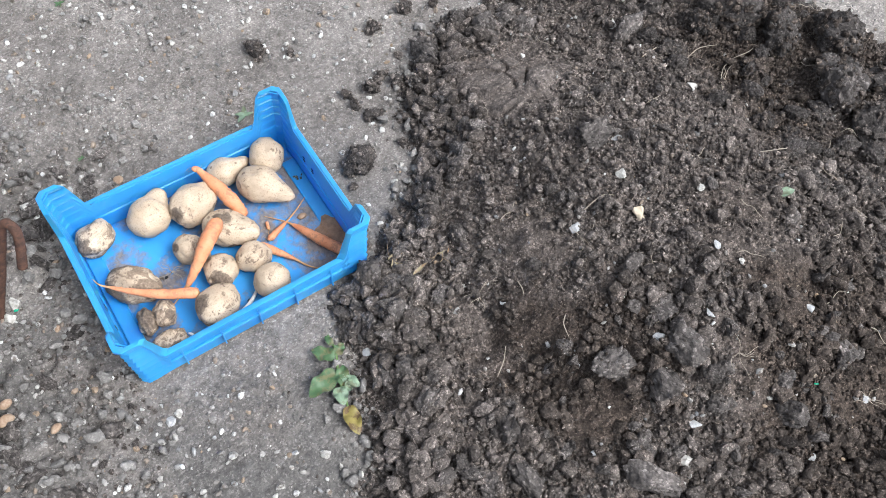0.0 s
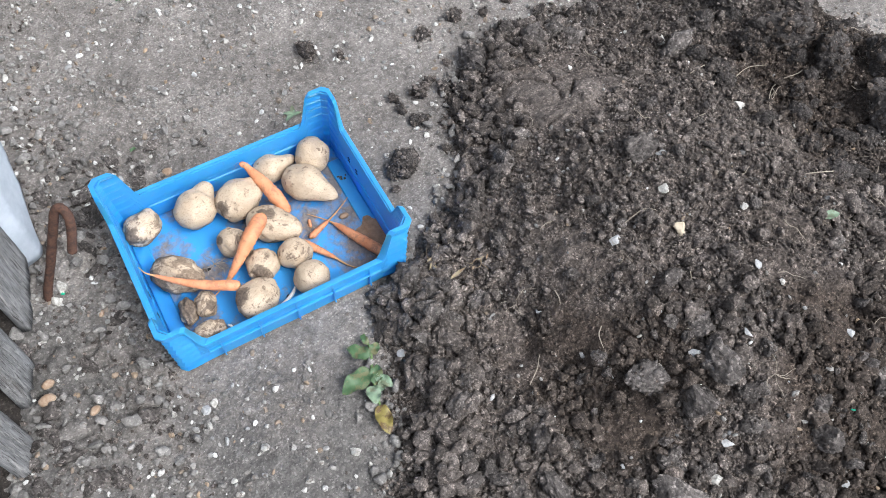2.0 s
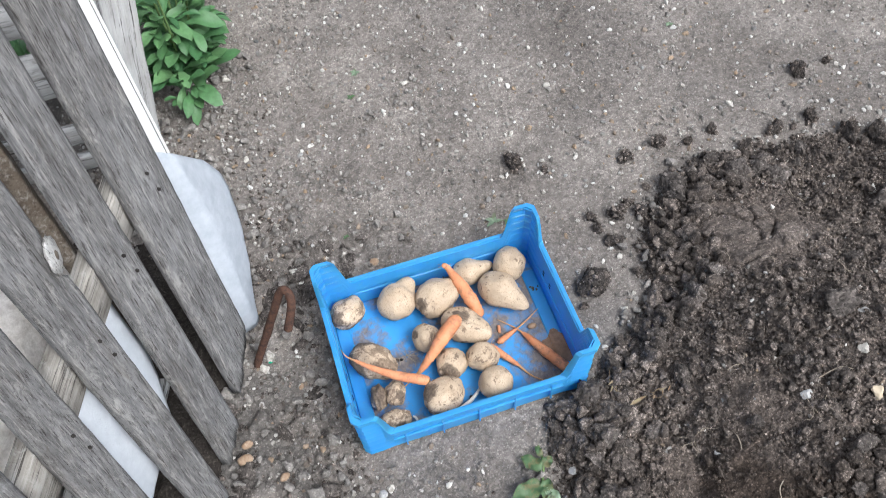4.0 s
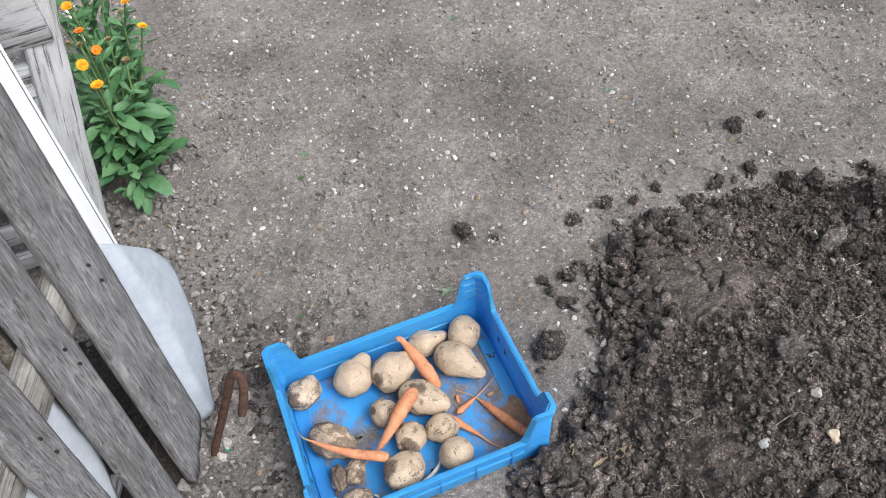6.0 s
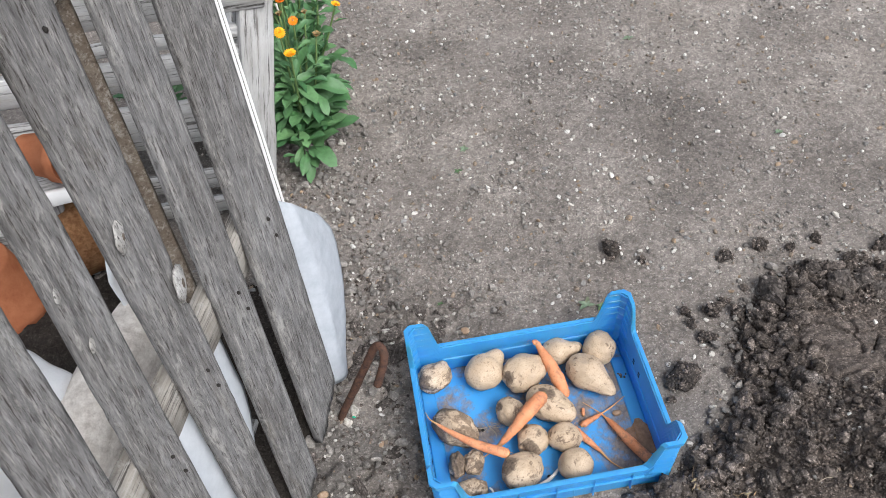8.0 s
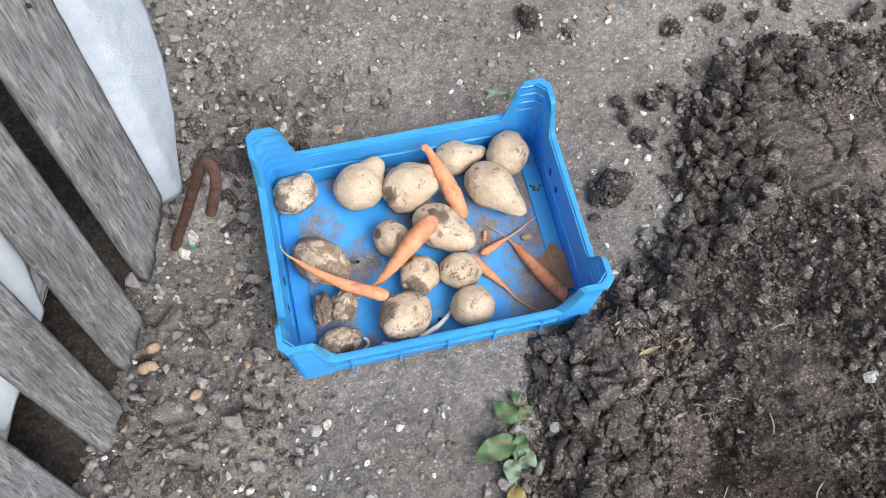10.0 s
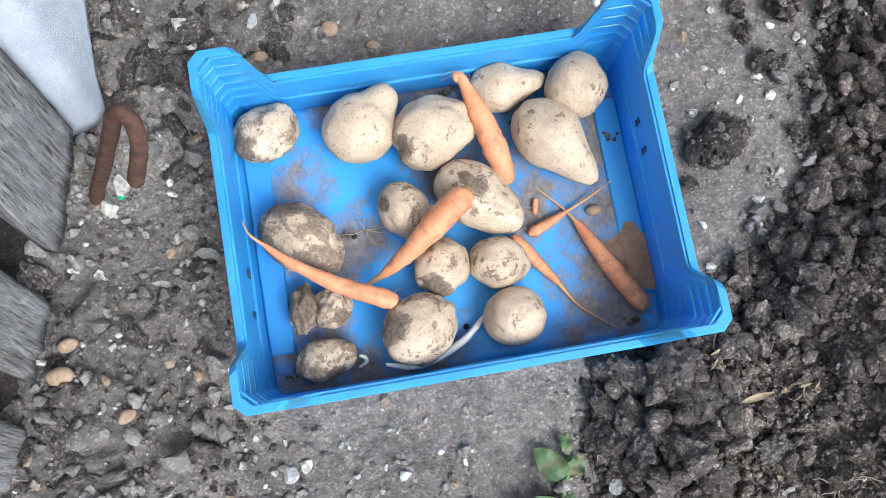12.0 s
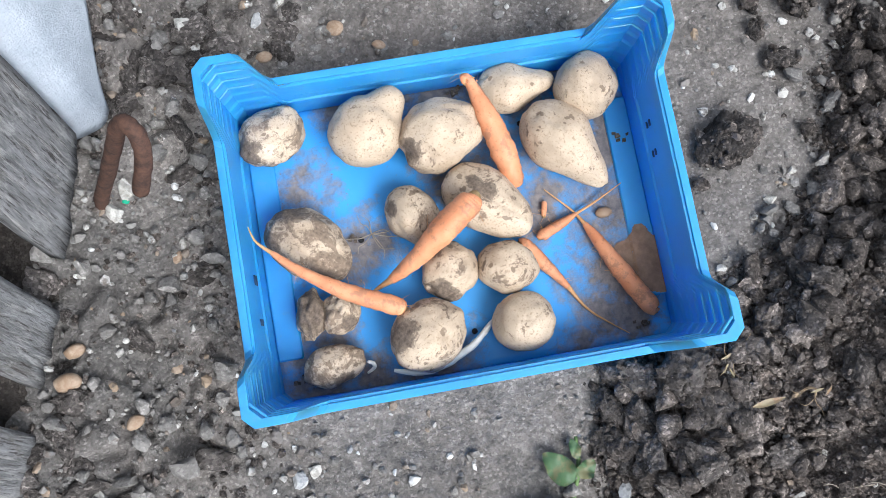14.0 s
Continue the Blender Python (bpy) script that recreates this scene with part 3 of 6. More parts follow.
def grid_sheet(name, xs, ys, height, material, keep=None):
    n, m = len(xs), len(ys)
    vs = [(x, y, height(x, y)) for y in ys for x in xs]
    fs = []
    for j in range(m - 1):
        for i in range(n - 1):
            if keep is None or keep(0.5 * (xs[i] + xs[i + 1]), 0.5 * (ys[j] + ys[j + 1])):
                fs.append((j * n + i, j * n + i + 1, (j + 1) * n + i + 1, (j + 1) * n + i))
    me = bpy.data.meshes.new(name)
    me.from_pydata(vs, [], fs)
    me.update()
    return part_mesh(name, me, material)


far = [0.35, 0.8, 1.6, 3.5, 8, 20, 60, 200, 600]
gx = [-1.0 - f for f in far[::-1]] + list(np.arange(-1.0, -0.56, 0.014)) + list(np.arange(-0.56, 0.0, 0.0042)) + list(np.arange(0.0, 1.6, 0.011)) + [1.6 + f for f in far]
gy = [-1.0 - f for f in far[::-1]] + list(np.arange(-1.0, -0.45, 0.0095)) + list(np.arange(-0.45, 0.5, 0.0042)) + list(np.arange(0.5, 1.9, 0.012)) + [1.9 + f for f in far]
ground = tagged(grid_sheet("ground", [float(v) for v in gx], [float(v) for v in gy], ground_height, EARTH), "trodden grey-brown allotment earth strewn with small stones", "ground", kind="structure")
hx = [float(v) for v in np.arange(-0.25, 1.5, 0.005)]
hy = [float(v) for v in np.arange(-1.1, 0.32, 0.005)]
heap = tagged(grid_sheet("soil_heap", hx, hy, heap_height, SOIL, keep=lambda x, y: heap_depth(x, y) > -0.028), "freshly dug dark crumbly soil heaped beside the crate", "soil", kind="structure")


def top(x, y):
    return max(ground_height(x, y), heap_height(x, y))


# ---- blue crate ----
def crate_rim(x, y):
    """Height of the crate's rim at a place on its outline: tall corners, low sides."""
    ax, ay = abs(x), abs(y)
    if ay >= ax - 0.05 - 1e-6:
        return 0.148 - 0.07 * smooth(0.166, 0.146, ax)
    return 0.148 - 0.049 * smooth(0.117, 0.093, ay)


def outline(inset, step=0.006, cut=0.009):
    """Points round the crate, inset from its rim; corners cut."""
    a, b = 0.2 - inset, 0.15 - inset
    c = cut
    corners = [(-a + c, -b), (a - c, -b), (a, -b + c), (a, b - c), (a - c, b), (-a + c, b), (-a, b - c), (-a, -b + c)]
    pts = []
    for (x0, y0), (x1, y1) in zip(corners, corners[1:] + corners[:1]):
        n = max(2, round(math.hypot(x1 - x0, y1 - y0) / step))
        n = {True: 3}.get(math.hypot(x1 - x0, y1 - y0) < 0.02, round((2 * a if abs(y1 - y0) < 1e-6 else 2 * b) / step))
        for k in range(n):
            f = k / n
            pts.append((x0 + (x1 - x0) * f, y0 + (y1 - y0) * f))
    return pts


def crate_shell():
    base = outline(0.0)
    n = len(base)
    levels = 44
    bm = bmesh.new()
    skins = []
    for wall in (0.0, 0.0028):
        rows = []
        for k in range(levels + 1):
            row = []
            for x, y in base:
                topz = crate_rim(x, y) - 0.001
                z = 0.003 + (topz - 0.003) * k / levels
                near = smooth(0.13, 0.178, abs(x)) * smooth(0.08, 0.124, abs(y))
                down = 0.148 - z
                saw = (down / 0.0175) % 1
                if wall:
                    stepped = 0.0035 + min(0.0012 * (math.floor(down / 0.0175) + smooth(0.7, 1.0, saw)) + 0.0001 * saw, 0.0095)
                else:
                    stepped = 0.0068 * (1 - saw) ** 1.5 * (1 if down > 0.004 else 0) + 0.004 * (down / 0.148)
                plain = 0.003 + 0.0035 * (down / 0.148) + (0.0018 if z < 0.042 else 0) + wall
                ins = 0.001 + near * stepped + (1 - near) * plain
                sx = (0.2 - ins) / 0.2
                sy = (0.15 - ins) / 0.15
                row.append(bm.verts.new((x * sx, y * sy, z)))
            rows.append(row)
        skins.append(rows)
    outer, inner = skins
    for rows, flip in ((outer, False), (inner, True)):
        for a, b in zip(rows, rows[1:]):
            for j in range(n):
                q = (a[j], a[(j + 1) % n], b[(j + 1) % n], b[j])
                bm.faces.new(q[::-1] if flip else q)
    for j in range(n):
        i = (j + 1) % n
        bm.faces.new((outer[-1][j], outer[-1][i], inner[-1][i], inner[-1][j]))
        bm.faces.new((inner[0][j], inner[0][i], outer[0][i], outer[0][j]))
    return bm


def crate_lip():
    bm = bmesh.new()
    prof = [(-0.0012, -0.0075), (-0.0016, 0.0), (-0.001, 0.0012), (0.0054, 0.0012), (0.0058, -0.0008), (0.0008, -0.0012), (0.0004, -0.0075)]
    base = outline(0.0)
    rings = []
    for x, y in base:
        z = crate_rim(x, y)
        rings.append([bm.verts.new((x * (0.2 - i) / 0.2, y * (0.15 - i) / 0.15, z + dz)) for i, dz in prof])
    n = len(rings)
    for j in range(n):
        a, b = rings[j], rings[(j + 1) % n]
        for k in range(len(prof)):
            q = (k + 1) % len(prof)
            bm.faces.new((a[k], b[k], b[q], a[q]))
    bmesh.ops.recalc_face_normals(bm, faces=bm.faces)
    return bm


crate = thing("vegetable_crate", (0, 0, 0.0), "muddy bright blue plastic vegetable crate with tall corners", "crate")
part("wall", crate_shell(), BLUE, crate, smooth=False)
part("rim", crate_lip(), BLUE, crate, smooth=False)
MUD = muddy_plastic([(-0.146, 0.055, 0.042), (-0.165, 0.0, 0.03), (0.15, -0.01, 0.06), (0.14, 0.035, 0.055), (-0.092, -0.006, 0.042), (-0.15, -0.118, 0.04), (0.155, 0.05, 0.05), (0.1, 0.02, 0.03), (0.04, 0.137, 0.04), (-0.1, 0.137, 0.025), (0.13, 0.137, 0.04), (-0.04, -0.137, 0.05), (0.01, 0.045, 0.045), (-0.03, 0.13, 0.04), (0.085, 0.0, 0.035), (0.15, -0.12, 0.045), (-0.165, -0.07, 0.03), (0.14, -0.07, 0.06), (0.12, -0.11, 0.04), (0.06, 0.05, 0.045), (0.09, 0.13, 0.05), (0.0, 0.135, 0.045), (0.165, 0.0, 0.05), (-0.13, -0.09, 0.04), (0.1, -0.13, 0.03), (-0.05, 0.13, 0.035), (0.16, 0.09, 0.04), (-0.16, -0.125, 0.05), (-0.172, -0.1, 0.03), (-0.1, -0.132, 0.04), (-0.17, 0.03, 0.03)])
fb = bmesh.new()
fa, fc = 0.1885, 0.1385
cell = 0.0075
nx, ny = round(2 * fa / cell), round(2 * fc / cell)
fv = [[fb.verts.new((-fa + 2 * fa * i / nx, -fc + 2 * fc * j / ny, 0.0115 + 0.0006 * noise.noise(Vector((i * 0.2, j * 0.2, 0))))) for i in range(nx + 1)] for j in range(ny + 1)]
for j in range(ny):
    for i in range(nx):
        fb.faces.new((fv[j][i], fv[j][i + 1], fv[j + 1][i + 1], fv[j + 1][i]))
low = bmesh.ops.extrude_face_region(fb, geom=fb.faces[:])
bmesh.ops.translate(fb, vec=(0, 0, -0.003), verts=[v for v in low["geom"] if isinstance(v, bmesh.types.BMVert)])
bmesh.ops.recalc_face_normals(fb, faces=fb.faces)
part("crate_floor", fb, MUD, crate, "mud-stained blue plastic floor")
# outside stiffening ribs on the long and the short walls, and feet
for y in (-1, 1):
    for x in (-0.125, -0.062, 0.0, 0.062, 0.125):
        part("rib", box(0.0022, 0.006, 0.066, 0.0006, (x, y * 0.1448, 0.04)), BLUE, crate, smooth=False)
    part("ledge", box(0.29, 0.005, 0.0025, 0.0008, (0, y * 0.1453, 0.043)), BLUE, crate, smooth=False)
for x in (-1, 1):
    for y in (-0.075, 0.0, 0.075):
        part("rib", box(0.006, 0.0022, 0.08, 0.0006, (x * 0.1948, y, 0.048)), BLUE, crate, smooth=False)
    part("inner_ledge", box(0.024, 0.2, 0.005, 0.0015, (x * 0.1755, 0.0, 0.0125)), BLUE, crate, smooth=False)
    for y in (-1, 1):
        part("foot", box(0.03, 0.03, 0.0085, 0.002, (x * 0.165, y * 0.115, 0.0043)), BLUE, crate, smooth=False)
        # small web of plastic across each corner's top
        w = box(0.018, 0.002, 0.003, 0.0006)
        bmesh.ops.rotate(w, cent=(0, 0, 0), matrix=Matrix.Rotation(radians(-45 * x * y), 3, "Z"), verts=w.verts)
        bmesh.ops.translate(w, vec=(x * 0.188, y * 0.138, 0.147), verts=w.verts)
        part("corner_web", w, BLUE, crate, smooth=False)
for y in (-1, 1):
    for z in (0.03, 0.052):
        part("wall_ridge", box(0.31, 0.0022, 0.0022, 0.0007, (0, y * 0.1418, z)), BLUE, crate, smooth=False)
    for x in (-0.09, 0.03, 0.125):
        part("wall_rib", box(0.0018, 0.0018, 0.056, 0.0006, (x, y * 0.1425, 0.042)), BLUE, crate, smooth=False)
# drain holes are not cut: black discs paint the shade inside them
for x, y in ((-0.093, 0.002), (-0.001, -0.103), (0.08, 0.09)):
    h = bmesh.new()
    bmesh.ops.create_cone(h, cap_ends=True, segments=14, radius1=0.0028, radius2=0.0028, depth=0.002)
    bmesh.ops.translate(h, vec=(x, y, 0.0118), verts=h.verts)
    part("drain_hole", h, BLACK, crate, "small drain hole, its shade a black disc")
# slots likewise: dark blue bars paint their inner shade
for x, y, sy in ((-1, -0.026, 0.009), (-1, -0.064, 0.006), (1, 0.056, 0.006), (1, 0.028, 0.006)):
    for k in (-1, 1):
        s = box(0.0012, sy, 0.0024, 0.0, (x * 0.1893, y, 0.062 + k * 0.004))
        part("slot", s, SLOT, crate, "moulded slot, its shade a dark blue bar")
# reddish mud dried on the inner ledge and the floor beside it
film = grid_sheet("mud_film", [float(v) for v in np.arange(0.128, 0.1885, 0.0011)], [float(v) for v in np.arange(-0.118, -0.01, 0.0011)], lambda x, y: (0.0158 if x > 0.1635 else 0.0127) + 0.0006 * noise.noise(Vector((x * 300, y * 300, 0))), RED_MUD, keep=lambda x, y: math.hypot((x - 0.17) / 0.026, (y + 0.068) / 0.034) + 0.55 * noise.noise(Vector((x * 45, y * 45, 6))) < 1.0)
film.parent = crate
tagged(film, "reddish dried mud")
for px, py, pz, pr in ((0.1735, 0.058, 0.014, 0.016), (-0.147, 0.134, 0.012, 0.01), (0.1, 0.131, 0.012, 0.011), (0.02, 0.133, 0.012, 0.012), (-0.1, 0.005, 0.0115, 0.009), (0.16, -0.125, 0.012, 0.013), (-0.165, -0.12, 0.012, 0.013)):
    for k in range(9):
        q = box(1, 1, 1, 0)
        bmesh.ops.scale(q, vec=[0.002 + 0.0035 * abs(noise.noise(Vector((k * 1.7, px * 90, j * 3.3)))) for j in range(3)], verts=q.verts)
        for v in q.verts:
            v.co *= 1 + 0.5 * noise.noise(v.co * 900 + Vector((k, px * 50, 0)))
        bmesh.ops.translate(q, vec=(px + pr * noise.noise(Vector((k * 2.1, py * 70, 1))), py + pr * 0.7 * noise.noise(Vector((k * 2.9, px * 70, 4))), pz + 0.0012), verts=q.verts)
        part("mud_crumb", q, CAKED, crate, "crumb of dried mud", smooth=False)


# ---- potatoes ----
def potato(loc, size, turn, pear=0.0, skin=POTATO_SPOTTED, label="", seed=1, lump=0.09, nub=None, tilt=0.0, scar=None, caked=()):
    """A potato: size (half length, half width, half height), turn in degrees; pear narrows the +x end."""
    bm = bmesh.new()
    bmesh.ops.create_icosphere(bm, subdivisions=5, radius=1.0)
    off = Vector((seed * 2.3, seed * 5.1, seed * 0.7))
    rng = random.Random(seed)
    eyes = [Vector((rng.gauss(0, 1), rng.gauss(0, 1), rng.gauss(0.6, 0.8))).normalized() for _ in range(7)]
    for v in bm.verts:
        p = v.co.copy()
        k = 1 + lump * noise.noise(p * 1.3 + off) + lump * 0.5 * noise.noise(p * 2.7 + off) + 0.008 * noise.noise(p * 9 + off)
        for e in eyes:
            k -= 0.05 * math.exp(-((p - e).length / 0.11) ** 2)
        if scar:
            q = p - Vector(scar).normalized()
            k -= 0.1 * math.exp(-(q.x / 0.34) ** 2 - (q.y / 0.1) ** 2 - (q.z / 0.5) ** 2)
        s = 1 - pear * smooth(-0.3, 0.62, p.x) if pear else 1
        q = Vector((p.x * k, p.y * k * s, p.z * k * s))
        if nub:
            nv = Vector(nub).normalized()
            q += nv * 0.42 * smooth(0.78, 0.99, p.dot(nv))
        v.co = Vector((q.x * size[0], q.y * size[1], q.z * size[2]))
    ob = part("potato", bm, skin)
    low = min(v.co.z for v in ob.data.vertices)
    ob.matrix_basis = pose(loc[0], loc[1], loc[2] if len(loc) > 2 else 0.0118 - low - 0.0008, tilt, 0, turn)
    stain = ob.data.attributes.new("mud", "FLOAT", "POINT")
    values = []
    for v in ob.data.vertices:
        u = Vector((v.co.x / size[0], v.co.y / size[1], v.co.z / size[2])).normalized()
        values.append(max([0.0] + [1.25 - 0.75 * (u - Vector(aim).normalized()).length / reach for aim, reach in caked]))
    stain.data.foreach_set("value", values)
    return tagged(ob, label, "potato", "potatoes in the crate")


potato((-0.159, 0.109), (0.033, 0.027, 0.026), 28, 0.1, POTATO_MUDDY, "small potato with black earth caked on one end", 3, 0.16, caked=[((-0.9, -0.1, 0.5), 0.6)])
potato((-0.071, 0.099), (0.035, 0.034, 0.032), 35, 0.0, POTATO_CLEAN, "pale cream potato with a round knob", 5, 0.08, nub=(0.97, 0.1, 0.25))
potato((-0.003, 0.083), (0.041, 0.033, 0.032), 14, 0.0, POTATO_CLEAN, "lumpy cream potato flecked with earth", 8, 0.15, caked=[((-0.85, -0.2, 0.45), 0.42)])
potato((0.078, 0.121), (0.04, 0.026, 0.025), 2, 0.42, POTATO_CLEAN, "clean pale potato narrowing to a point", 11, 0.08)
potato((0.144, 0.108), (0.032, 0.03, 0.031), 70, 0.0, POTATO_CLEAN, "round pale potato in the crate corner", 14, 0.1)
potato((0.114, 0.052), (0.053, 0.033, 0.031), -55, 0.4, POTATO_CLEAN, "large smooth pear-shaped potato", 17, 0.07)
potato((-0.039, 0.011), (0.032, 0.025, 0.027), -62, 0.12, POTATO_SPOTTED, "oval potato with dark earth spots", 20, 0.08, caked=[((-0.5, -0.5, 0.5), 0.3)])
potato((0.031, 0.012), (0.047, 0.031, 0.03), -40, 0.2, POTATO_SPOTTED, "long potato with a dark open scar", 23, 0.1, scar=(0.1, 0.0, 1.0), caked=[((-0.15, 0.1, 1), 0.3), ((-0.5, 0.2, 1), 0.22)])
potato((-0.016, -0.045), (0.028, 0.026, 0.026), 40, 0.0, POTATO_SPOTTED, "small round potato with muddy lower side", 26, 0.12, caked=[((-0.7, -0.3, 0.5), 0.55)])
potato((0.038, -0.05), (0.029, 0.025, 0.025), -20, 0.0, POTATO_SPOTTED, "small pale potato with scuffed skin", 29, 0.1)
potato((0.043, -0.103), (0.029, 0.0275, 0.027), 10, 0.0, POTATO_CLEAN, "clean round yellow potato", 32, 0.07)
potato((-0.141, 0.002), (0.043, 0.031, 0.03), -38, 0.05, POTATO_MUDDY, "large brown muddy potato", 35, 0.14, caked=[((-0.6, 0.5, 0.5), 0.5), ((-0.6, -0.6, 0.2), 0.6)])
potato((-0.046, -0.1), (0.037, 0.033, 0.031), 30, 0.1, POTATO_SPOTTED, "potato with dark mud on one shoulder", 38, 0.13, caked=[((-0.55, 0.45, 0.75), 0.45)])
potato((-0.149, -0.063), (0.023, 0.0135, 0.018), 85, 0.0, POTATO_MUDDY, "small knobbly potato coated in earth", 41, 0.25, caked=[((0, 0, 1), 1.1)])
potato((-0.121, -0.065), (0.021, 0.018, 0.02), 60, 0.0, POTATO_MUDDY, "small dirty potato beside a knobbly one", 44, 0.2, caked=[((-0.3, -0.6, 0.6), 0.4)])
potato((-0.135, -0.112), (0.029, 0.0195, 0.019), 8, 0.1, POTATO_MUDDY, "small muddy potato with a white sprout", 47, 0.14, caked=[((0.3, -0.8, 0.5), 0.4)])


# ---- carrots, sprouts and roots in the crate ----
def carrot(points, radii, label, tail=None):
    line = spline(points, radii, 90)
    ringed = [r * (1 + 0.055 * noise.noise(Vector((k * 0.61, points[0][0] * 90, 0))) + 0.03 * noise.noise(Vector((k * 1.7, 5, points[0][1] * 90)))) for k, (p, r) in enumerate(line)]
    ob = part("carrot", tube([p for p, r in line], ringed, 90, 16, rough=0.1), CARROT)
    crown = bmesh.new()
    bmesh.ops.create_icosphere(crown, subdivisions=2, radius=max(radii[0], radii[1] * 0.45))
    for v in crown.verts:
        v.co = v.co * (1 + 0.35 * noise.noise(v.co * 500)) + Vector(points[0])
    part("crown", crown, CROWN, ob, "brown cut crown with green traces")
    hr = random.Random(int(points[0][0] * 9999))
    for k in range(12 if len(points) > 4 else 5):
        p, r = line[hr.randint(12, 80)]
        d = Vector((hr.gauss(0, 1), hr.gauss(0, 1), hr.uniform(0.0, 0.5))).normalized()
        e = Vector((hr.gauss(0, 1), hr.gauss(0, 1), hr.uniform(-0.5, 0.3))) * 0.004
        part("hair_root", tube([p + d * r * 0.7, p + d * (r + 0.003), p + d * (r + 0.006) + e], [0.00025, 0.0002, 0.0001], 7, 4), CARROT_TAIL, ob)
    if tail:
        part("tail_root", tube(tail, [radii[-1] * 0.9] + [0.0011] * (len(tail) - 2) + [0.0005], 22, 6), CARROT_TAIL, ob, "thin pale root tail")
    return tagged(ob, label, "carrot", "carrots in the crate")


carrot([(0.026, 0.1195, 0.072), (0.026, 0.124, 0.0735), (0.03, 0.1245, 0.071), (0.034, 0.116, 0.066), (0.043, 0.089, 0.06), (0.053, 0.057, 0.05), (0.059, 0.03, 0.042), (0.0605, 0.022, 0.04)], [0.0018, 0.0036, 0.0042, 0.0058, 0.0102, 0.0125, 0.0095, 0.004], "blunt orange carrot lying on potatoes")
carrot([(0.0145, 0.012, 0.081), (0.009, 0.007, 0.0805), (-0.018, -0.012, 0.074), (-0.045, -0.031, 0.06), (-0.07, -0.044, 0.042)], [0.006, 0.0125, 0.0125, 0.0085, 0.0045], "thick orange carrot lying across potatoes", [(-0.07, -0.044, 0.042), (-0.09, -0.052, 0.034), (-0.109, -0.066, 0.042)])
carrot([(-0.066, -0.072, 0.058), (-0.07, -0.07, 0.059), (-0.112, -0.05, 0.066), (-0.148, -0.026, 0.073), (-0.17, -0.006, 0.075)], [0.005, 0.0088, 0.0076, 0.0046, 0.0022], "long thin carrot lying over muddy potatoes", [(-0.17, -0.006, 0.075), (-0.182, 0.006, 0.076), (-0.187, 0.02, 0.076)])
carrot([(0.077, -0.026, 0.0185), (0.08, -0.024, 0.019), (0.1, -0.016, 0.019), (0.116, -0.009, 0.017)], [0.003, 0.0058, 0.0048, 0.0018], "tiny carrot with a long root", [(0.116, -0.009, 0.017), (0.138, 0.0, 0.02), (0.163, 0.012, 0.026)])
carrot([(0.057, -0.029, 0.021), (0.06, -0.032, 0.021), (0.077, -0.054, 0.02), (0.094, -0.077, 0.0175)], [0.004, 0.008, 0.0062, 0.0028], "short tapering orange carrot", [(0.094, -0.077, 0.0175), (0.111, -0.103, 0.014), (0.144, -0.131, 0.015)])
carrot([(0.17, -0.113, 0.022), (0.167, -0.108, 0.022), (0.146, -0.07, 0.022), (0.13, -0.036, 0.0195), (0.122, -0.02, 0.018)], [0.004, 0.0092, 0.009, 0.0058, 0.0024], "reddish carrot on the muddy crate floor", [(0.122, -0.02, 0.018), (0.112, -0.004, 0.016), (0.09, 0.02, 0.016)])
carrot([(0.085, -0.006, 0.015), (0.086, 0.0, 0.0155), (0.088, 0.008, 0.0155)], [0.0018, 0.003, 0.0025], "broken stub of a tiny carrot")
tagged(part("sprout", tube([(-0.082, -0.126, 0.036), (-0.058, -0.132, 0.034), (-0.034, -0.128, 0.031), (-0.008, -0.117, 0.027), (0.01, -0.103, 0.021), (0.017, -0.096, 0.022)], [0.0016, 0.0034, 0.004, 0.0036, 0.0028, 0.0014], 26, 8, rough=0.25), WHITE_ROOT), "white fleshy potato sprout lying on the crate floor", "sprout")
tagged(part("sprout", tube([(-0.104, -0.114, 0.034), (-0.1, -0.116, 0.028), (-0.1, -0.12, 0.021), (-0.107, -0.124, 0.018)], [0.0014, 0.002, 0.002, 0.0012], 14, 7), WHITE_ROOT), "short curled white sprout of a potato", "sprout")


def root_tuft(base, reach, count, seed, label, size=0.0006, droop=0.0, material=ROOT):
    rng = random.Random(seed)
    ob = thing("rootlets", base, label, "roots")
    for _ in range(count):
        a = rng.uniform(0, 6.28)
        p = Vector(base)
        pts = [p.copy()]
        for k in range(3):
            a += rng.uniform(-0.9, 0.9)
            p = p + Vector((math.cos(a), math.sin(a), 0)) * reach / 3 * rng.uniform(0.6, 1.3)
            z = max(top(p.x, p.y) + 0.003, base[2] - droop) if droop == 0 else base[2] + rng.uniform(-0.001, 0.006)
            pts.append(Vector((p.x, p.y, z)))
        part("rootlet", tube([q - Vector(base) for q in pts], [size, size, size * 0.8, size * 0.4], 10, 4), material, ob)
    return ob


root_tuft((-0.082, 0.006, 0.014), 0.03, 9, 3, "fine pale rootlets on the crate floor", 0.0005, 0.001)
root_tuft((0.06, -0.035, 0.014), 0.02, 5, 4, "fine rootlets under the carrots", 0.0004, 0.001)
tagged(part("pebble", (lambda b: (bmesh.ops.create_icosphere(b, subdivisions=3, radius=0.007), bmesh.ops.scale(b, vec=(1.2, 0.75, 0.6), verts=b.verts), bmesh.ops.translate(b, vec=(0.143, -0.012, 0.0155), verts=b.verts), b)[-1])(bmesh.new()), BROWN_STONE), "smooth brown pebble on the crate floor", "pebble")

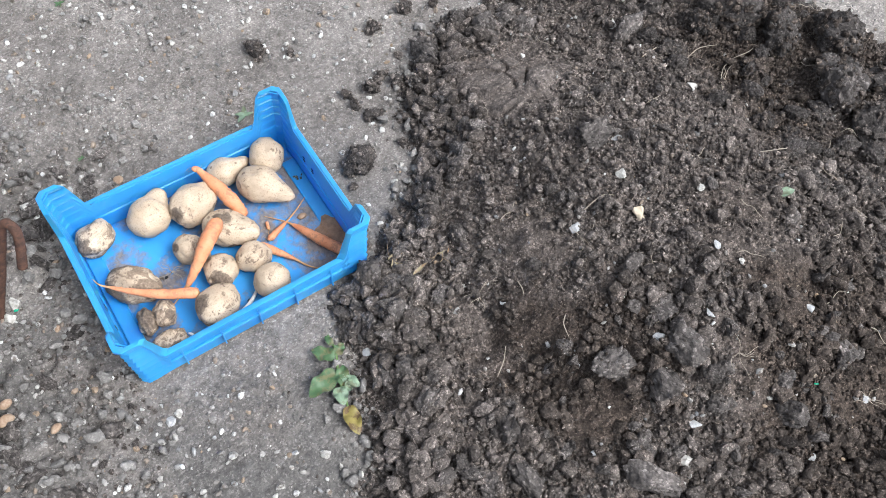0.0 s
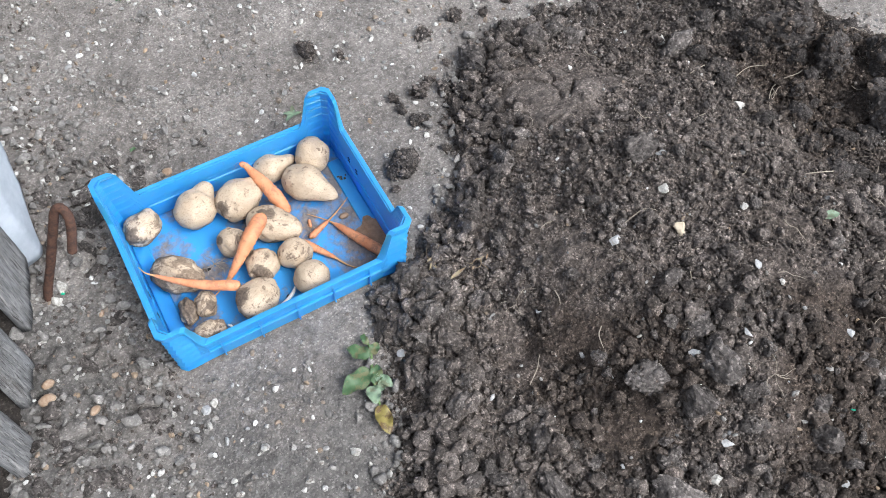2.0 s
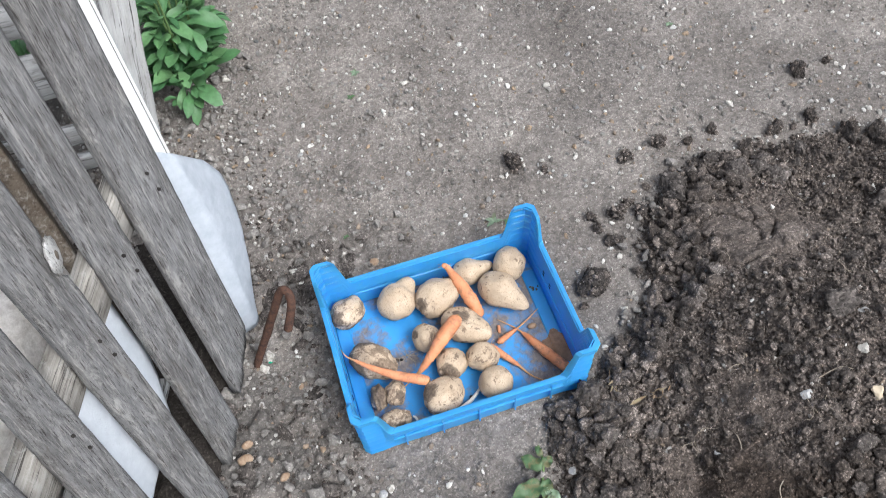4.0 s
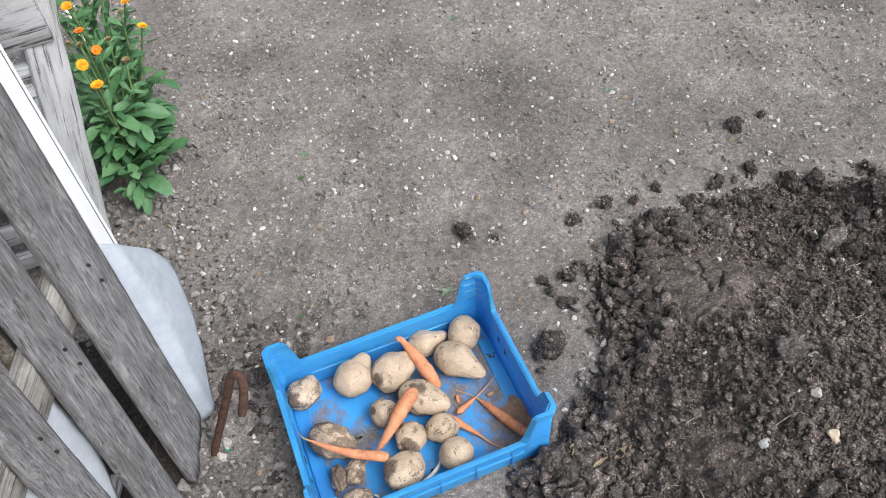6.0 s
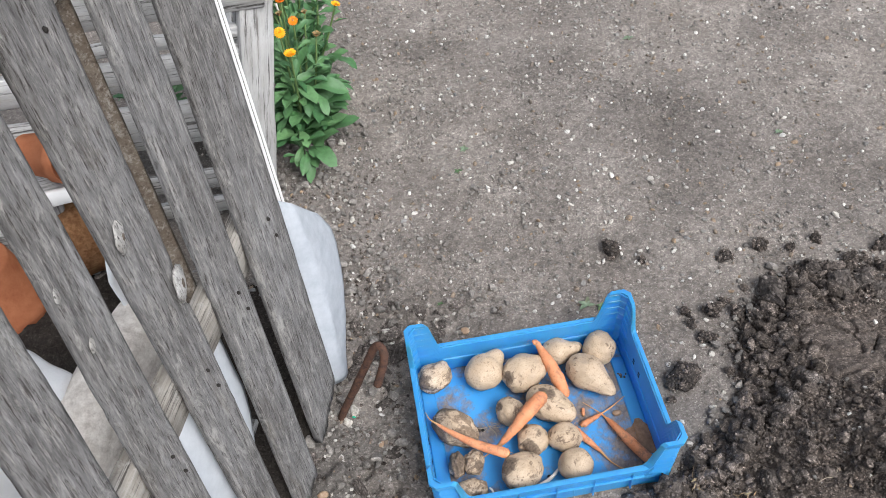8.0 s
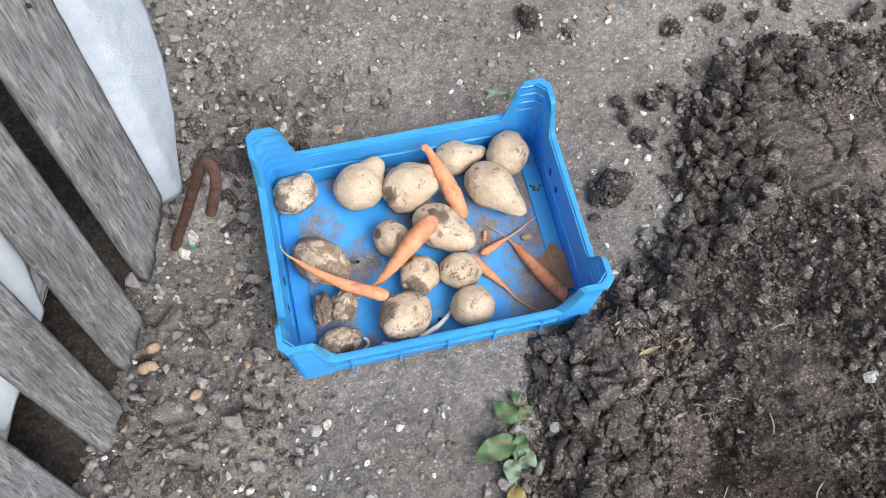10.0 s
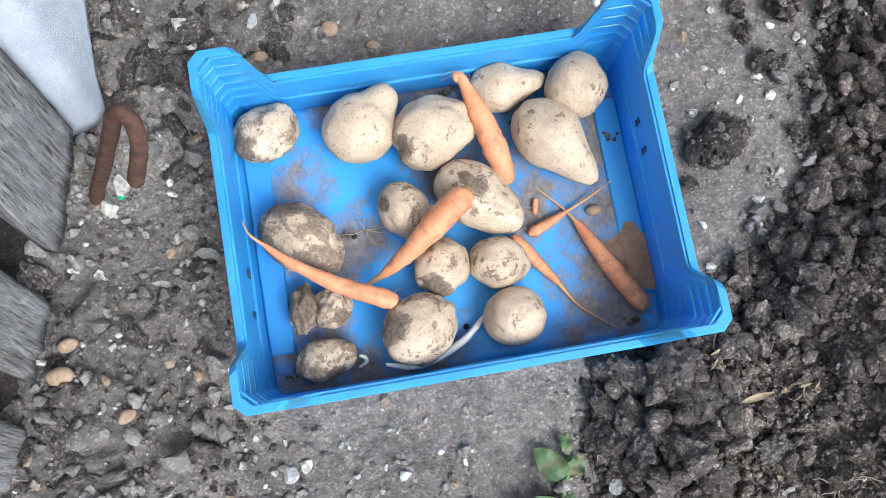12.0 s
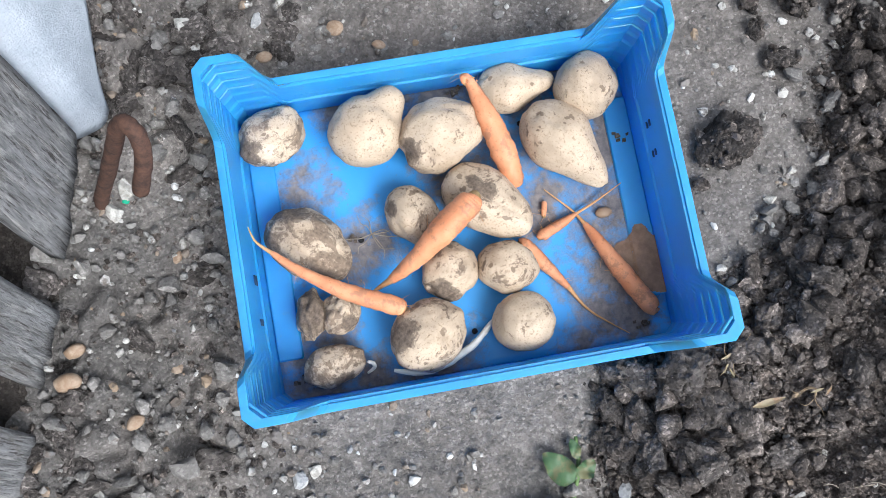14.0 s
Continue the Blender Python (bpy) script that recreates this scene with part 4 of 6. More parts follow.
# ---- clods, crumbs and stones: shapes ----
clod_shapes = [lump_mesh("clod", s, 4, 0.34, 0.85, 1.3, 0.8, 10, 0.16, 4.0) for s in range(1, 15)]
fibrous_shapes = [lump_mesh("clod", s, 4, 0.34, 0.8, 1.5, 0.5, 8, 0.2, 4.5) for s in range(15, 23)]
lump_shapes = [lump_mesh("clod", s + 20, 3, 0.34, 0.8, 1.3, 0.9, 9, 0.34, 3.2) for s in range(1, 13)]
stone_shapes = [lump_mesh("stone", s + 40, 3, 0.3, 0.62, 1.1, 0.95, 12) for s in range(1, 11)]
pebble_shapes = [lump_mesh("pebble", s + 60, 3, 0.14, 0.62, 1.0, 0.25) for s in range(1, 7)]
small_clods = [arrays(lump_mesh("small_clod", s + 80, 2, 0.5, 0.8, 1.2, 0.9, 7, 0.2, 2.5)) for s in range(18)]
crumbs = [arrays(lump_mesh("crumb", s + 120, 1, 0.7, 0.85, 1.0, 0.3)) for s in range(10)]
grit = [arrays(lump_mesh("grit", s + 160, 1, 0.5, 0.65, 1.2, 0.4)) for s in range(10)]



def speck(seed):
    """A speck of earth: an octahedron knocked out of shape."""
    own = np.random.default_rng(seed)
    v = np.array([(1, 0, 0), (-1, 0, 0), (0, 1, 0), (0, -1, 0), (0, 0, 1), (0, 0, -1)], np.float32) * 0.5
    v = v * own.uniform(0.7, 1.15, (6, 1)).astype(np.float32) + own.normal(0, 0.09, (6, 3)).astype(np.float32)
    return v, np.array([(0, 2, 4), (2, 1, 4), (1, 3, 4), (3, 0, 4), (2, 0, 5), (1, 2, 5), (3, 1, 5), (0, 3, 5)], np.int32)


specks = [speck(k) for k in range(12)]


def single(name, shape, x, y, size, material, label, category, sink=0.3, z=None, seed=0, flat=1.0, group="", spin=None):
    rng = random.Random(seed + int(x * 1000) + int(y * 977))
    me = shape.copy()
    me.materials.clear()
    ob = part_mesh(name, me, material, smooth=name in ("pebble", "clod"))
    zz = (top(x, y) if z is None else z) + size * (0.32 - sink * 0.5) * flat
    ob.matrix_basis = pose(x, y, zz, rng.uniform(-14, 14), rng.uniform(-14, 14), rng.uniform(0, 360) if spin is None else spin) @ Matrix.Diagonal((size, size * rng.uniform(0.75, 0.95), size * flat, 1))
    return tagged(ob, label, category, group)


# clods lying alone on the path
COATED = []
LONE = "dark clods lying on the path"
for x, y, s in ((0.34, 0.15, 0.022), (0.7, 0.24, 0.028), (0.78, 0.26, 0.034), (1.08, 0.16, 0.03), (1.16, 0.08, 0.04), (0.245, 0.362, 0.05), (0.465, 0.293, 0.033), (0.543, 0.309, 0.036), (0.39, 0.17, 0.038), (0.436, 0.163, 0.036), (0.42, 0.19, 0.022), (0.906, 0.388, 0.04), (0.98, 0.394, 0.02), (0.908, 0.197, 0.048), (0.958, 0.181, 0.044), (0.36, 0.115, 0.03), (0.339, 0.178, 0.02), (0.612, 0.232, 0.036), (0.744, 0.195, 0.036), (0.6, 0.29, 0.02), (0.66, 0.3, 0.024), (0.3, 0.32, 0.014), (0.86, 0.26, 0.03)):
    COATED.append((single("clod", clod_shapes[int(s * 1000) % 14], x, y, s * 1.15, WET_CLOD, "dark crumbly clod of soil on the path", "clod", 0.3, group=LONE), s))
beside = single("clod", fibrous_shapes[2], 0.284, 0.04, 0.068, WET_CLOD, "dark damp crumbly clod beside the crate", "clod", 0.25, flat=0.9, group=LONE, spin=40)
# the larger clods of the heap
BIG = []
PLACED = ((0.508, 0.182, 0.066), (0.576, -0.205, 0.061), (0.47, -0.543, 0.055), (0.347, -0.667, 0.06), (0.2, -0.579, 0.05), (0.476, -0.639, 0.038), (0.221, -0.499, 0.05), (0.418, -0.573, 0.062), (0.375, -0.513, 0.05), (0.109, -0.47, 0.035), (0.844, 0.0, 0.054), (0.634, 0.161, 0.055), (0.605, 0.21, 0.042), (0.119, -0.315, 0.038), (0.141, -0.343, 0.041), (0.139, -0.248, 0.035), (0.173, -0.26, 0.035), (0.203, -0.277, 0.031), (0.115, -0.2, 0.034), (0.254, -0.263, 0.032), (0.341, -0.455, 0.025), (0.538, -0.565, 0.029), (0.566, -0.702, 0.054), (0.488, -0.485, 0.033), (0.153, -0.549, 0.036), (0.48, -0.417, 0.03), (0.479, -0.3, 0.024), (0.134, -0.172, 0.05), (0.18, -0.177, 0.056), (0.104, -0.225, 0.034), (0.197, -0.215, 0.042), (0.228, -0.219, 0.036), (0.142, -0.212, 0.036), (0.248, -0.125, 0.042), (0.7, 0.13, 0.044), (0.56, 0.2, 0.036), (0.46, 0.14, 0.036), (0.328, -0.113, 0.04), (0.33, -0.197, 0.036))
COATED.append((beside, 0.046))
DARK = ((1.073, -0.306, 0.12), (1.016, -0.083, 0.12), (0.899, -0.358, 0.07), (1.07, -0.164, 0.09), (1.064, -0.405, 0.095), (0.957, -0.056, 0.066), (0.883, -0.082, 0.056), (0.971, -0.2, 0.06), (0.834, -0.235, 0.045), (0.963, -0.477, 0.07), (0.875, -0.309, 0.056), (0.836, -0.452, 0.05), (0.866, -0.612, 0.055), (1.14, -0.24, 0.11), (1.15, -0.36, 0.1), (1.1, -0.03, 0.1), (0.98, 0.04, 0.07))
cr = random.Random(31)
chance = []
while len(chance) < 26:
    x, y = cr.uniform(0.03, 1.2), cr.uniform(-0.8, 0.2)
    d = heap_depth(x, y)
    if d > 0.015 and math.hypot((x - 0.59) / 0.13, y / 0.09) > 1 and not (-0.015 < x < 0.1 and -0.385 < y < -0.19) and (d < 0.12 or cr.random() < 0.45):
        chance.append((x, y, cr.uniform(0.028, 0.042) if d < 0.12 else cr.uniform(0.025, 0.045)))
for x, y, s in PLACED + tuple(chance):
    if x < 0.86:
        ob = single("clod", clod_shapes[int(x * 100 + y * 31) % 14], x, y, s * 1.22, CLOD, "large dark clod of dug soil on the heap", "clod", 0.45, group="large clods of the soil heap")
        BIG.append((x, y, ob.matrix_basis.translation.z, s))
for k, (x, y, s) in enumerate(DARK):
    ob = single("clod", fibrous_shapes[k % 8], x, y, s, WET_CLOD, "large dark fibrous clod full of fine roots", "clod", 0.5, group="damp clods at the back of the heap")
    COATED.append((ob, s))

rng = np.random.default_rng(7)
for k in range(60):
    x = float(rng.uniform(0.86, 1.3))
    y = float(rng.uniform(-0.5, 0.12))
    if heap_depth(x, y) > 0.012:
        s = float(0.018 + 0.035 * rng.random() ** 1.6)
        ob = single("clod", fibrous_shapes[k % 8], x, y, s, WET_CLOD, "dark damp fibrous clod at the back of the heap", "clod", 0.4, group="damp clods at the back of the heap")
        BIG.append((x, y, ob.matrix_basis.translation.z, s))


def sprig_place(x, y):
    return -0.015 < x < 0.1 and -0.385 < y < -0.19


# clods of the heap, one by one where the camera passes nearest
count = 0
while count < 290:
    x, y = float(rng.uniform(0.03, 0.75)), float(rng.uniform(-0.75, 0.2))
    d = heap_depth(x, y)
    if d < 0.004 or sprig_place(x, y) or slab_reach(x, y) < 1 or smoothness(x, y) > 0.4 or rng.random() > (0.9 if d < 0.1 or y < -0.45 else 0.22):
        continue
    s = float(0.012 + (0.03 if d < 0.14 else 0.022) * rng.random() ** 2.2)
    ob = part_mesh("clod", lump_shapes[int(rng.integers(12))], CLOD, heap)
    ob.matrix_basis = pose(x, y, top(x, y) + s * 0.18, *(float(v) for v in rng.uniform(0, 360, 3))) @ Matrix.Diagonal((s * float(rng.uniform(0.9, 1.3)), s * 0.85, s * 0.8, 1))
    count += 1
# crusted lumps in the trodden earth beside the fence
lumps = [me.copy() for me in lump_shapes]
count = 0
while count < 190:
    x, y = float(rng.uniform(-0.5, -0.205)), float(rng.uniform(-0.4, 0.42))
    if count > 120:
        x, y = float(rng.uniform(-0.36, 0.0)), float(rng.uniform(0.185, 0.29))
    if x > -0.33 and y < 0.18 and rng.random() < 0.45 or noise.noise(Vector((x * 8, y * 8, 7))) < -0.1:
        continue
    s = float(0.013 + 0.034 * rng.random() ** 2)
    ob = part_mesh("clod", lumps[int(rng.integers(12))], PATH_CLOD, ground)
    ob.matrix_basis = pose(x, y, top(x, y) + s * 0.05, float(rng.uniform(-25, 25)), float(rng.uniform(-25, 25)), float(rng.uniform(0, 360))) @ Matrix.Diagonal((s * 1.1, s * 0.9, s * 0.7, 1))
    count += 1


def spread(n, x0, x1, y0, y1, lo, hi, power, inside, lift=0.25):
    out = []
    tries = 0
    while len(out) < n and tries < n * 6:
        tries += 1
        x, y = float(rng.uniform(x0, x1)), float(rng.uniform(y0, y1))
        d = heap_depth(x, y)
        if not inside(x, y, d):
            continue
        if abs(x) < 0.197 and abs(y) < 0.147:
            continue
        s = float(lo + (hi - lo) * rng.random() ** power)
        out.append((x, y, top(x, y) + s * lift * 0.8, s))
    return out


def crust_height(x, y):
    p = Vector((x * 12, y * 12, 2.0))
    p += Vector((noise.noise(p * 1.1), noise.noise(p * 1.1 + Vector((9, 0, 0))), 0)) * 0.6
    d = noise.voronoi(p)[0]
    here = smooth(-0.25, 0.15, noise.noise(Vector((x * 13, y * 13, 8))))
    crack = (1 - smooth(0.01, 0.07, d[1] - d[0])) * here
    rim = smooth(1.05, 0.6, slab_reach(x, y))
    fine = 0.003 * noise.noise(Vector((x * 15, y * 22, 1))) + 0.0026 * noise.noise(Vector((x * 45, y * 80, 1))) + 0.0016 * noise.noise(Vector((x * 130, y * 190, 1)))
    return heap_height(x, y) + 0.009 * rim + fine * 1.6 * rim + 0.006 * rim * noise.cell(p) - 0.02 * crack * rim - 0.006 * (1 - rim)


slab = grid_sheet("crusted_slab", [float(v) for v in np.arange(0.44, 0.71, 0.0025)], [float(v) for v in np.arange(-0.12, 0.14, 0.0025)], crust_height, CRUST, keep=lambda x, y: slab_reach(x, y) < 1.1)
tagged(slab, "smooth brown cracked crust of compacted soil on the heap", "soil crust")


def compact(x, y):
    """The trodden slab on the back of the heap, where few crumbs lie."""
    return slab_reach(x, y) < 0.95 and rng.random() < 0.93


def bare(x, y):
    return smoothness(x, y) > rng.random()


heap_small = spread(7500, -0.12, 1.3, -0.9, 0.25, 0.0055, 0.021, 3.0, lambda x, y, d: d > -0.004 and not sprig_place(x, y) and not compact(x, y) and not (bare(x, y) and rng.random() < 0.88) and (x < 0.34 or y < -0.45 or rng.random() < 0.55), 0.4)
heap_small += spread(420, 0.2, 0.95, -0.9, -0.42, 0.012, 0.032, 1.6, lambda x, y, d: d > 0.02 and smoothness(x, y) < 0.4, 0.45)
heap_small += spread(1100, -0.1, 0.7, -0.9, 0.25, 0.011, 0.033, 1.5, lambda x, y, d: 0.0 < d < 0.1 and not sprig_place(x, y), 0.45)
heap_small += spread(380, -0.1, 1.3, -0.6, 0.36, 0.006, 0.026, 2.2, lambda x, y, d: -0.11 < d < 0.01 and not sprig_place(x, y) and rng.random() < math.exp(d * 42) and x > 0.03, 0.3)
tagged(part_mesh("small_clods", scatter_mesh("small_clods", small_clods, heap_small, rng, crumbs, 0.0085), CRUMB, smooth=True), "countless small dark clods over the heap", "clods", kind="stuff")
heap_crumbs = spread(34000, -0.15, 1.35, -0.92, 0.27, 0.0028, 0.0095, 1.5, lambda x, y, d: d > -0.02 and not compact(x, y) and not bare(x, y))
heap_crumbs += spread(36000, -0.12, 1.25, -0.9, 0.26, 0.002, 0.0065, 1.3, lambda x, y, d: d > -0.02 and not compact(x, y) and not (bare(x, y) and rng.random() < 0.6))
heap_crumbs += spread(1300, -0.1, 1.35, -0.7, 0.4, 0.002, 0.008, 1.8, lambda x, y, d: -0.12 < d < 0 and rng.random() < math.exp(d * 40), 0.1)
fence_dirt = spread(2500, -0.6, -0.2, -0.6, 0.7, 0.002, 0.01, 2.0, lambda x, y, d: noise.noise(Vector((x * 9, y * 9, 31))) > -0.3, 0.1)
heap_crumbs += fence_dirt
for ob, s in COATED:
    vs, nv = ob.data.vertices, len(ob.data.vertices)
    for k in range(int(2600 * s if s > 0.055 else 1400 * s)):
        q = ob.matrix_basis @ vs[int(rng.integers(nv))].co
        if q.z > top(q.x, q.y) - 0.004:
            heap_crumbs.append((q.x, q.y, q.z, float(rng.uniform(0.003, 0.005) + 0.011 * rng.random() ** 3)))
for x, y, z, s in BIG:
    for _ in range(int(8 + 240 * s)):
        q = rng.normal(size=3)
        q /= np.linalg.norm(q)
        if q[2] > -0.1:
            heap_crumbs.append((x + q[0] * s * 0.47, y + q[1] * s * 0.42, z + q[2] * s * 0.37, float(rng.uniform(0.002, 0.007))))
tagged(part_mesh("soil_crumbs", scatter_mesh("soil_crumbs", crumbs, heap_crumbs, rng, specks), CRUMB, smooth=True), "fine dark crumbs of loose soil", "crumbs", kind="stuff")
path_crumbs = spread(14000, -0.6, 1.5, -0.65, 1.75, 0.0016, 0.0055, 2.0, lambda x, y, d: d < 0.005, 0.05)
path_crumbs += spread(5000, -0.5, 1.5, -0.6, 1.7, 0.003, 0.012, 2.4, lambda x, y, d: d < 0.005 and noise.noise(Vector((x * 5, y * 5, 44))) + 0.5 * noise.noise(Vector((x * 17, y * 17, 3))) > 0.12 and not sprig_place(x, y), 0.1)
tagged(part_mesh("path_crumbs", scatter_mesh("path_crumbs", crumbs, path_crumbs, rng, specks), PATH_CRUMB, smooth=True), "loose grey earth crumbs on the path", "crumbs", kind="stuff")
edge_crumbs = spread(2000, -0.6, 0.55, -0.5, 0.9, 0.003, 0.022, 3.4, lambda x, y, d: -0.05 < d < 0.0 or (x < -0.2 and d < -0.05 and noise.noise(Vector((x * 7, y * 7, 2))) > -0.25), 0.5)
edge_crumbs += spread(650, -0.36, 0.2, 0.2, 1.25, 0.003, 0.016, 3.0, lambda x, y, d: d < -0.02 and noise.noise(Vector((x * 6, y * 6, 21))) > -0.05 + 0.5 * x, 0.4)
tagged(part_mesh("loose_lumps", scatter_mesh("loose_lumps", small_clods, edge_crumbs, rng, crumbs, 0.0075), PATH_CRUMB, smooth=True), "loose earth lumps along the fence and heap", "clods", kind="stuff")
path_grit = spread(11000, -0.65, 1.6, -0.65, 1.8, 0.003, 0.0145, 2.6, lambda x, y, d: d < 0.0 and not sprig_place(x, y) and (y > 0.15 or rng.random() < 0.6), 0.12)
front_grit = spread(110, -0.22, 0.06, -0.6, -0.17, 0.004, 0.015, 1.8, lambda x, y, d: d < 0.0 and not sprig_place(x, y), 0.2)
fence_grit = spread(800, -0.62, -0.19, -0.65, 0.8, 0.003, 0.014, 2.3, lambda x, y, d: d < 0.0, 0.3)
heap_grit = spread(900, 0.0, 1.5, -1.0, 0.3, 0.003, 0.011, 2.0, lambda x, y, d: d > 0.0, 0.45)
tagged(part_mesh("gravel", scatter_mesh("gravel", grit, path_grit + front_grit + fence_grit + heap_grit, rng, specks, 0.004), STONES, smooth=False), "small white, grey and brown stones in the earth", "gravel", kind="stuff")
count = 0
while count < 290:
    x, y = float(rng.uniform(-0.62, 1.1)), float(rng.uniform(-0.6, 1.3))
    if sprig_place(x, y) or abs(x) < 0.2 and abs(y) < 0.15 or heap_depth(x, y) > 0.0 and rng.random() < 0.7:
        continue
    s = float(0.007 + 0.013 * rng.random() ** 2.5)
    ob = part_mesh("stone", stone_shapes[int(rng.integers(10))], STONE, ground, smooth=False)
    ob.matrix_basis = pose(x, y, top(x, y) + s * 0.12, float(rng.uniform(-20, 20)), float(rng.uniform(-20, 20)), float(rng.uniform(0, 360))) @ Matrix.Diagonal((s, s * 0.8, s * 0.8, 1))
    count += 1

# stones that stand out on the path and on the heap
PATH_STONES = (
    (0.315, -0.026, 0.016, CHALK, "white ring-marked flint at the heap edge"),
    (-0.018, -0.376, 0.021, CHALK, "angular white flint on the path"),
    (0.27, 0.44, 0.016, CHALK, "small white chalk stone on the path"),
    (-0.27, 0.56, 0.022, CHALK, "rounded white flint near the fleece"),
    (-0.272, 0.806, 0.026, CHALK, "tall white flint near the marigolds"),
    (0.1, 0.659, 0.022, CHALK, "pinkish white stone on the path"),
    (0.73, 0.356, 0.02, CHALK, "flat white stone on the path"),
    (-0.367, 0.018, 0.013, CHALK, "small white stone at the fence foot"),
    (-0.271, 0.018, 0.013, BROWN_STONE, "small round brown pebble by the crate"),
    (-0.387, -0.082, 0.026, BROWN_STONE, "smooth tan pebble at the fence foot"),
    (-0.381, -0.053, 0.02, BROWN_STONE, "broken tan pebble at the fence foot"),
    (-0.331, -0.13, 0.018, BROWN_STONE, "dull brown pebble on the earth"),
    (-0.16, 0.242, 0.02, GREY_STONE, "pale grey flint behind the crate"),
    (-0.084, 0.223, 0.018, BROWN_STONE, "orange-brown flint behind the crate"),
    (-0.043, 0.199, 0.014, BROWN_STONE, "small orange flint behind the crate"),
    (-0.16, 0.205, 0.018, BROWN_STONE, "rough ochre flint behind the crate"),
    (-0.235, 0.25, 0.022, CHALK, "white flint between broken clods"),
    (-0.372, -0.196, 0.024, CHALK, "pointed white flint by the fence"),
    (-0.186, -0.211, 0.02, GREY_STONE, "blue-grey flint in front of the crate"),
    (-0.172, -0.205, 0.018, CHALK, "white flint chip in front of the crate"),
    (-0.31, 0.092, 0.027, CHALK, "white stone at the foot of the hook"),
    (-0.325, 0.072, 0.024, CHALK, "white stone chip at the foot of the hook"),
)
HEAP_STONES = (
    (0.345, 0.0, 0.012, CHALK, "white stone chip near the heap"),
    (0.435, 0.039, 0.022, CHALK, "pale flint at the heap edge"),
    (0.646, -0.373, 0.016, CHALK, "white flint on the heap crest"),
    (0.451, -0.32, 0.021, GREY_STONE, "grey stone with roots on the heap"),
    (0.602, -0.46, 0.019, GREY_STONE, "pale rounded stone on the heap"),
    (0.566, -0.284, 0.025, CHALK, "long pale flint on the heap"),
    (0.607, -0.225, 0.022, GREY_STONE, "smooth grey stone on the heap"),
    (0.823, -0.186, 0.023, CHALK, "dull white stone on the heap back"),
    (0.401, -0.673, 0.031, CHALK, "large white flint on the heap"),
    (0.295, -0.269, 0.011, CHALK, "small white stone on the heap side"),
    (0.834, 0.033, 0.023, CHALK, "cream flint on the heap back"),
    (0.524, -0.536, 0.017, GREY_STONE, "pale pebble on the heap slope"),
    (0.445, -0.522, 0.02, GREY_STONE, "grey stone among the crumbs"),
    (0.618, -0.497, 0.012, CHALK, "small pale pebble on the smooth slope"),
    (0.914, -0.425, 0.019, CHALK, "pale stone below the damp clods"),
    (0.948, -0.475, 0.015, GREY_STONE, "grey stone below the damp clods"),
    (0.567, -0.768, 0.018, GREY_STONE, "pale glassy flint on the heap"),
    (0.547, -0.671, 0.012, CHALK, "white chip on the heap slope"),
    (0.434, -0.64, 0.022, GREY_STONE, "flat grey flint on the heap"),
    (0.297, -0.593, 0.017, GREY_STONE, "dull green-grey stone on the heap"),
    (0.165, -0.301, 0.017, GREY_STONE, "grey pebble among the clods"),
    (0.164, -0.233, 0.025, CHALK, "flat rough pale flint on a clod"),
    (0.112, -0.275, 0.023, GREY_STONE, "grey flint at the heap foot"),
    (0.691, -0.746, 0.017, GREY_STONE, "pale stone low on the heap"),
    (0.209, -0.553, 0.017, CHALK, "pale stone in the dug soil"),
    (0.318, -0.337, 0.016, GREY_STONE, "blue-grey chip in the hollow"),
    (0.662, -0.605, 0.016, GREY_STONE, "pale stone on the smooth slope"),
)
for x, y, s, m, label in PATH_STONES + HEAP_STONES:
    if m is BROWN_STONE:
        single("pebble", pebble_shapes[int(abs(x) * 1000) % 6], x, y, s, m, label, "pebble", 0.2, flat=0.9)
    else:
        single("stone", stone_shapes[int(abs(x) * 1000) % 10], x, y, s, m, label, "stone", 0.25, flat=0.75)


def bone_fragment(x, y, turn):
    """A broken piece of bone: a waisted plate with a hollow at one end and two pits."""
    bm = bmesh.new()
    bmesh.ops.create_icosphere(bm, subdivisions=5, radius=1.0)
    for v in bm.verts:
        p = v.co
        q = Vector((math.copysign(abs(p.x) ** 0.75, p.x), math.copysign(abs(p.y) ** 0.75, p.y), p.z))
        q.x *= 0.5 + 0.55 * q.y * q.y + 0.22 * q.y
        for cx, cy, r in ((0.0, 0.75, 0.5), (-0.3, 0.0, 0.22), (0.3, -0.05, 0.22)):
            if p.z > 0:
                q.z -= 0.7 * math.exp(-(((q.x - cx) / r) ** 2 + ((q.y - cy) / (r * 0.7)) ** 2))
        q *= 1 + 0.22 * noise.noise(p * 2.4)
        v.co = Vector((q.x * 0.0105, q.y * 0.0135, q.z * 0.0042))
    ob = part("bone_fragment", bm, BONE)
    ob.matrix_basis = pose(x, y, top(x, y) + 0.009, 24, -8, turn)
    return tagged(ob, "cream hollow bone fragment lying on the heap", "bone")


bone_fragment(0.544, -0.357, -15)
single("glass_shard", stone_shapes[3], -0.314, 0.084, 0.012, GLASS_GREEN, "bright green glass shard by the hook", "glass", 0.1, flat=0.5)
single("glass_shard", stone_shapes[5], 0.62, -0.69, 0.01, GLASS_GREEN, "green glass chip on the heap", "glass", 0.1, flat=0.4)

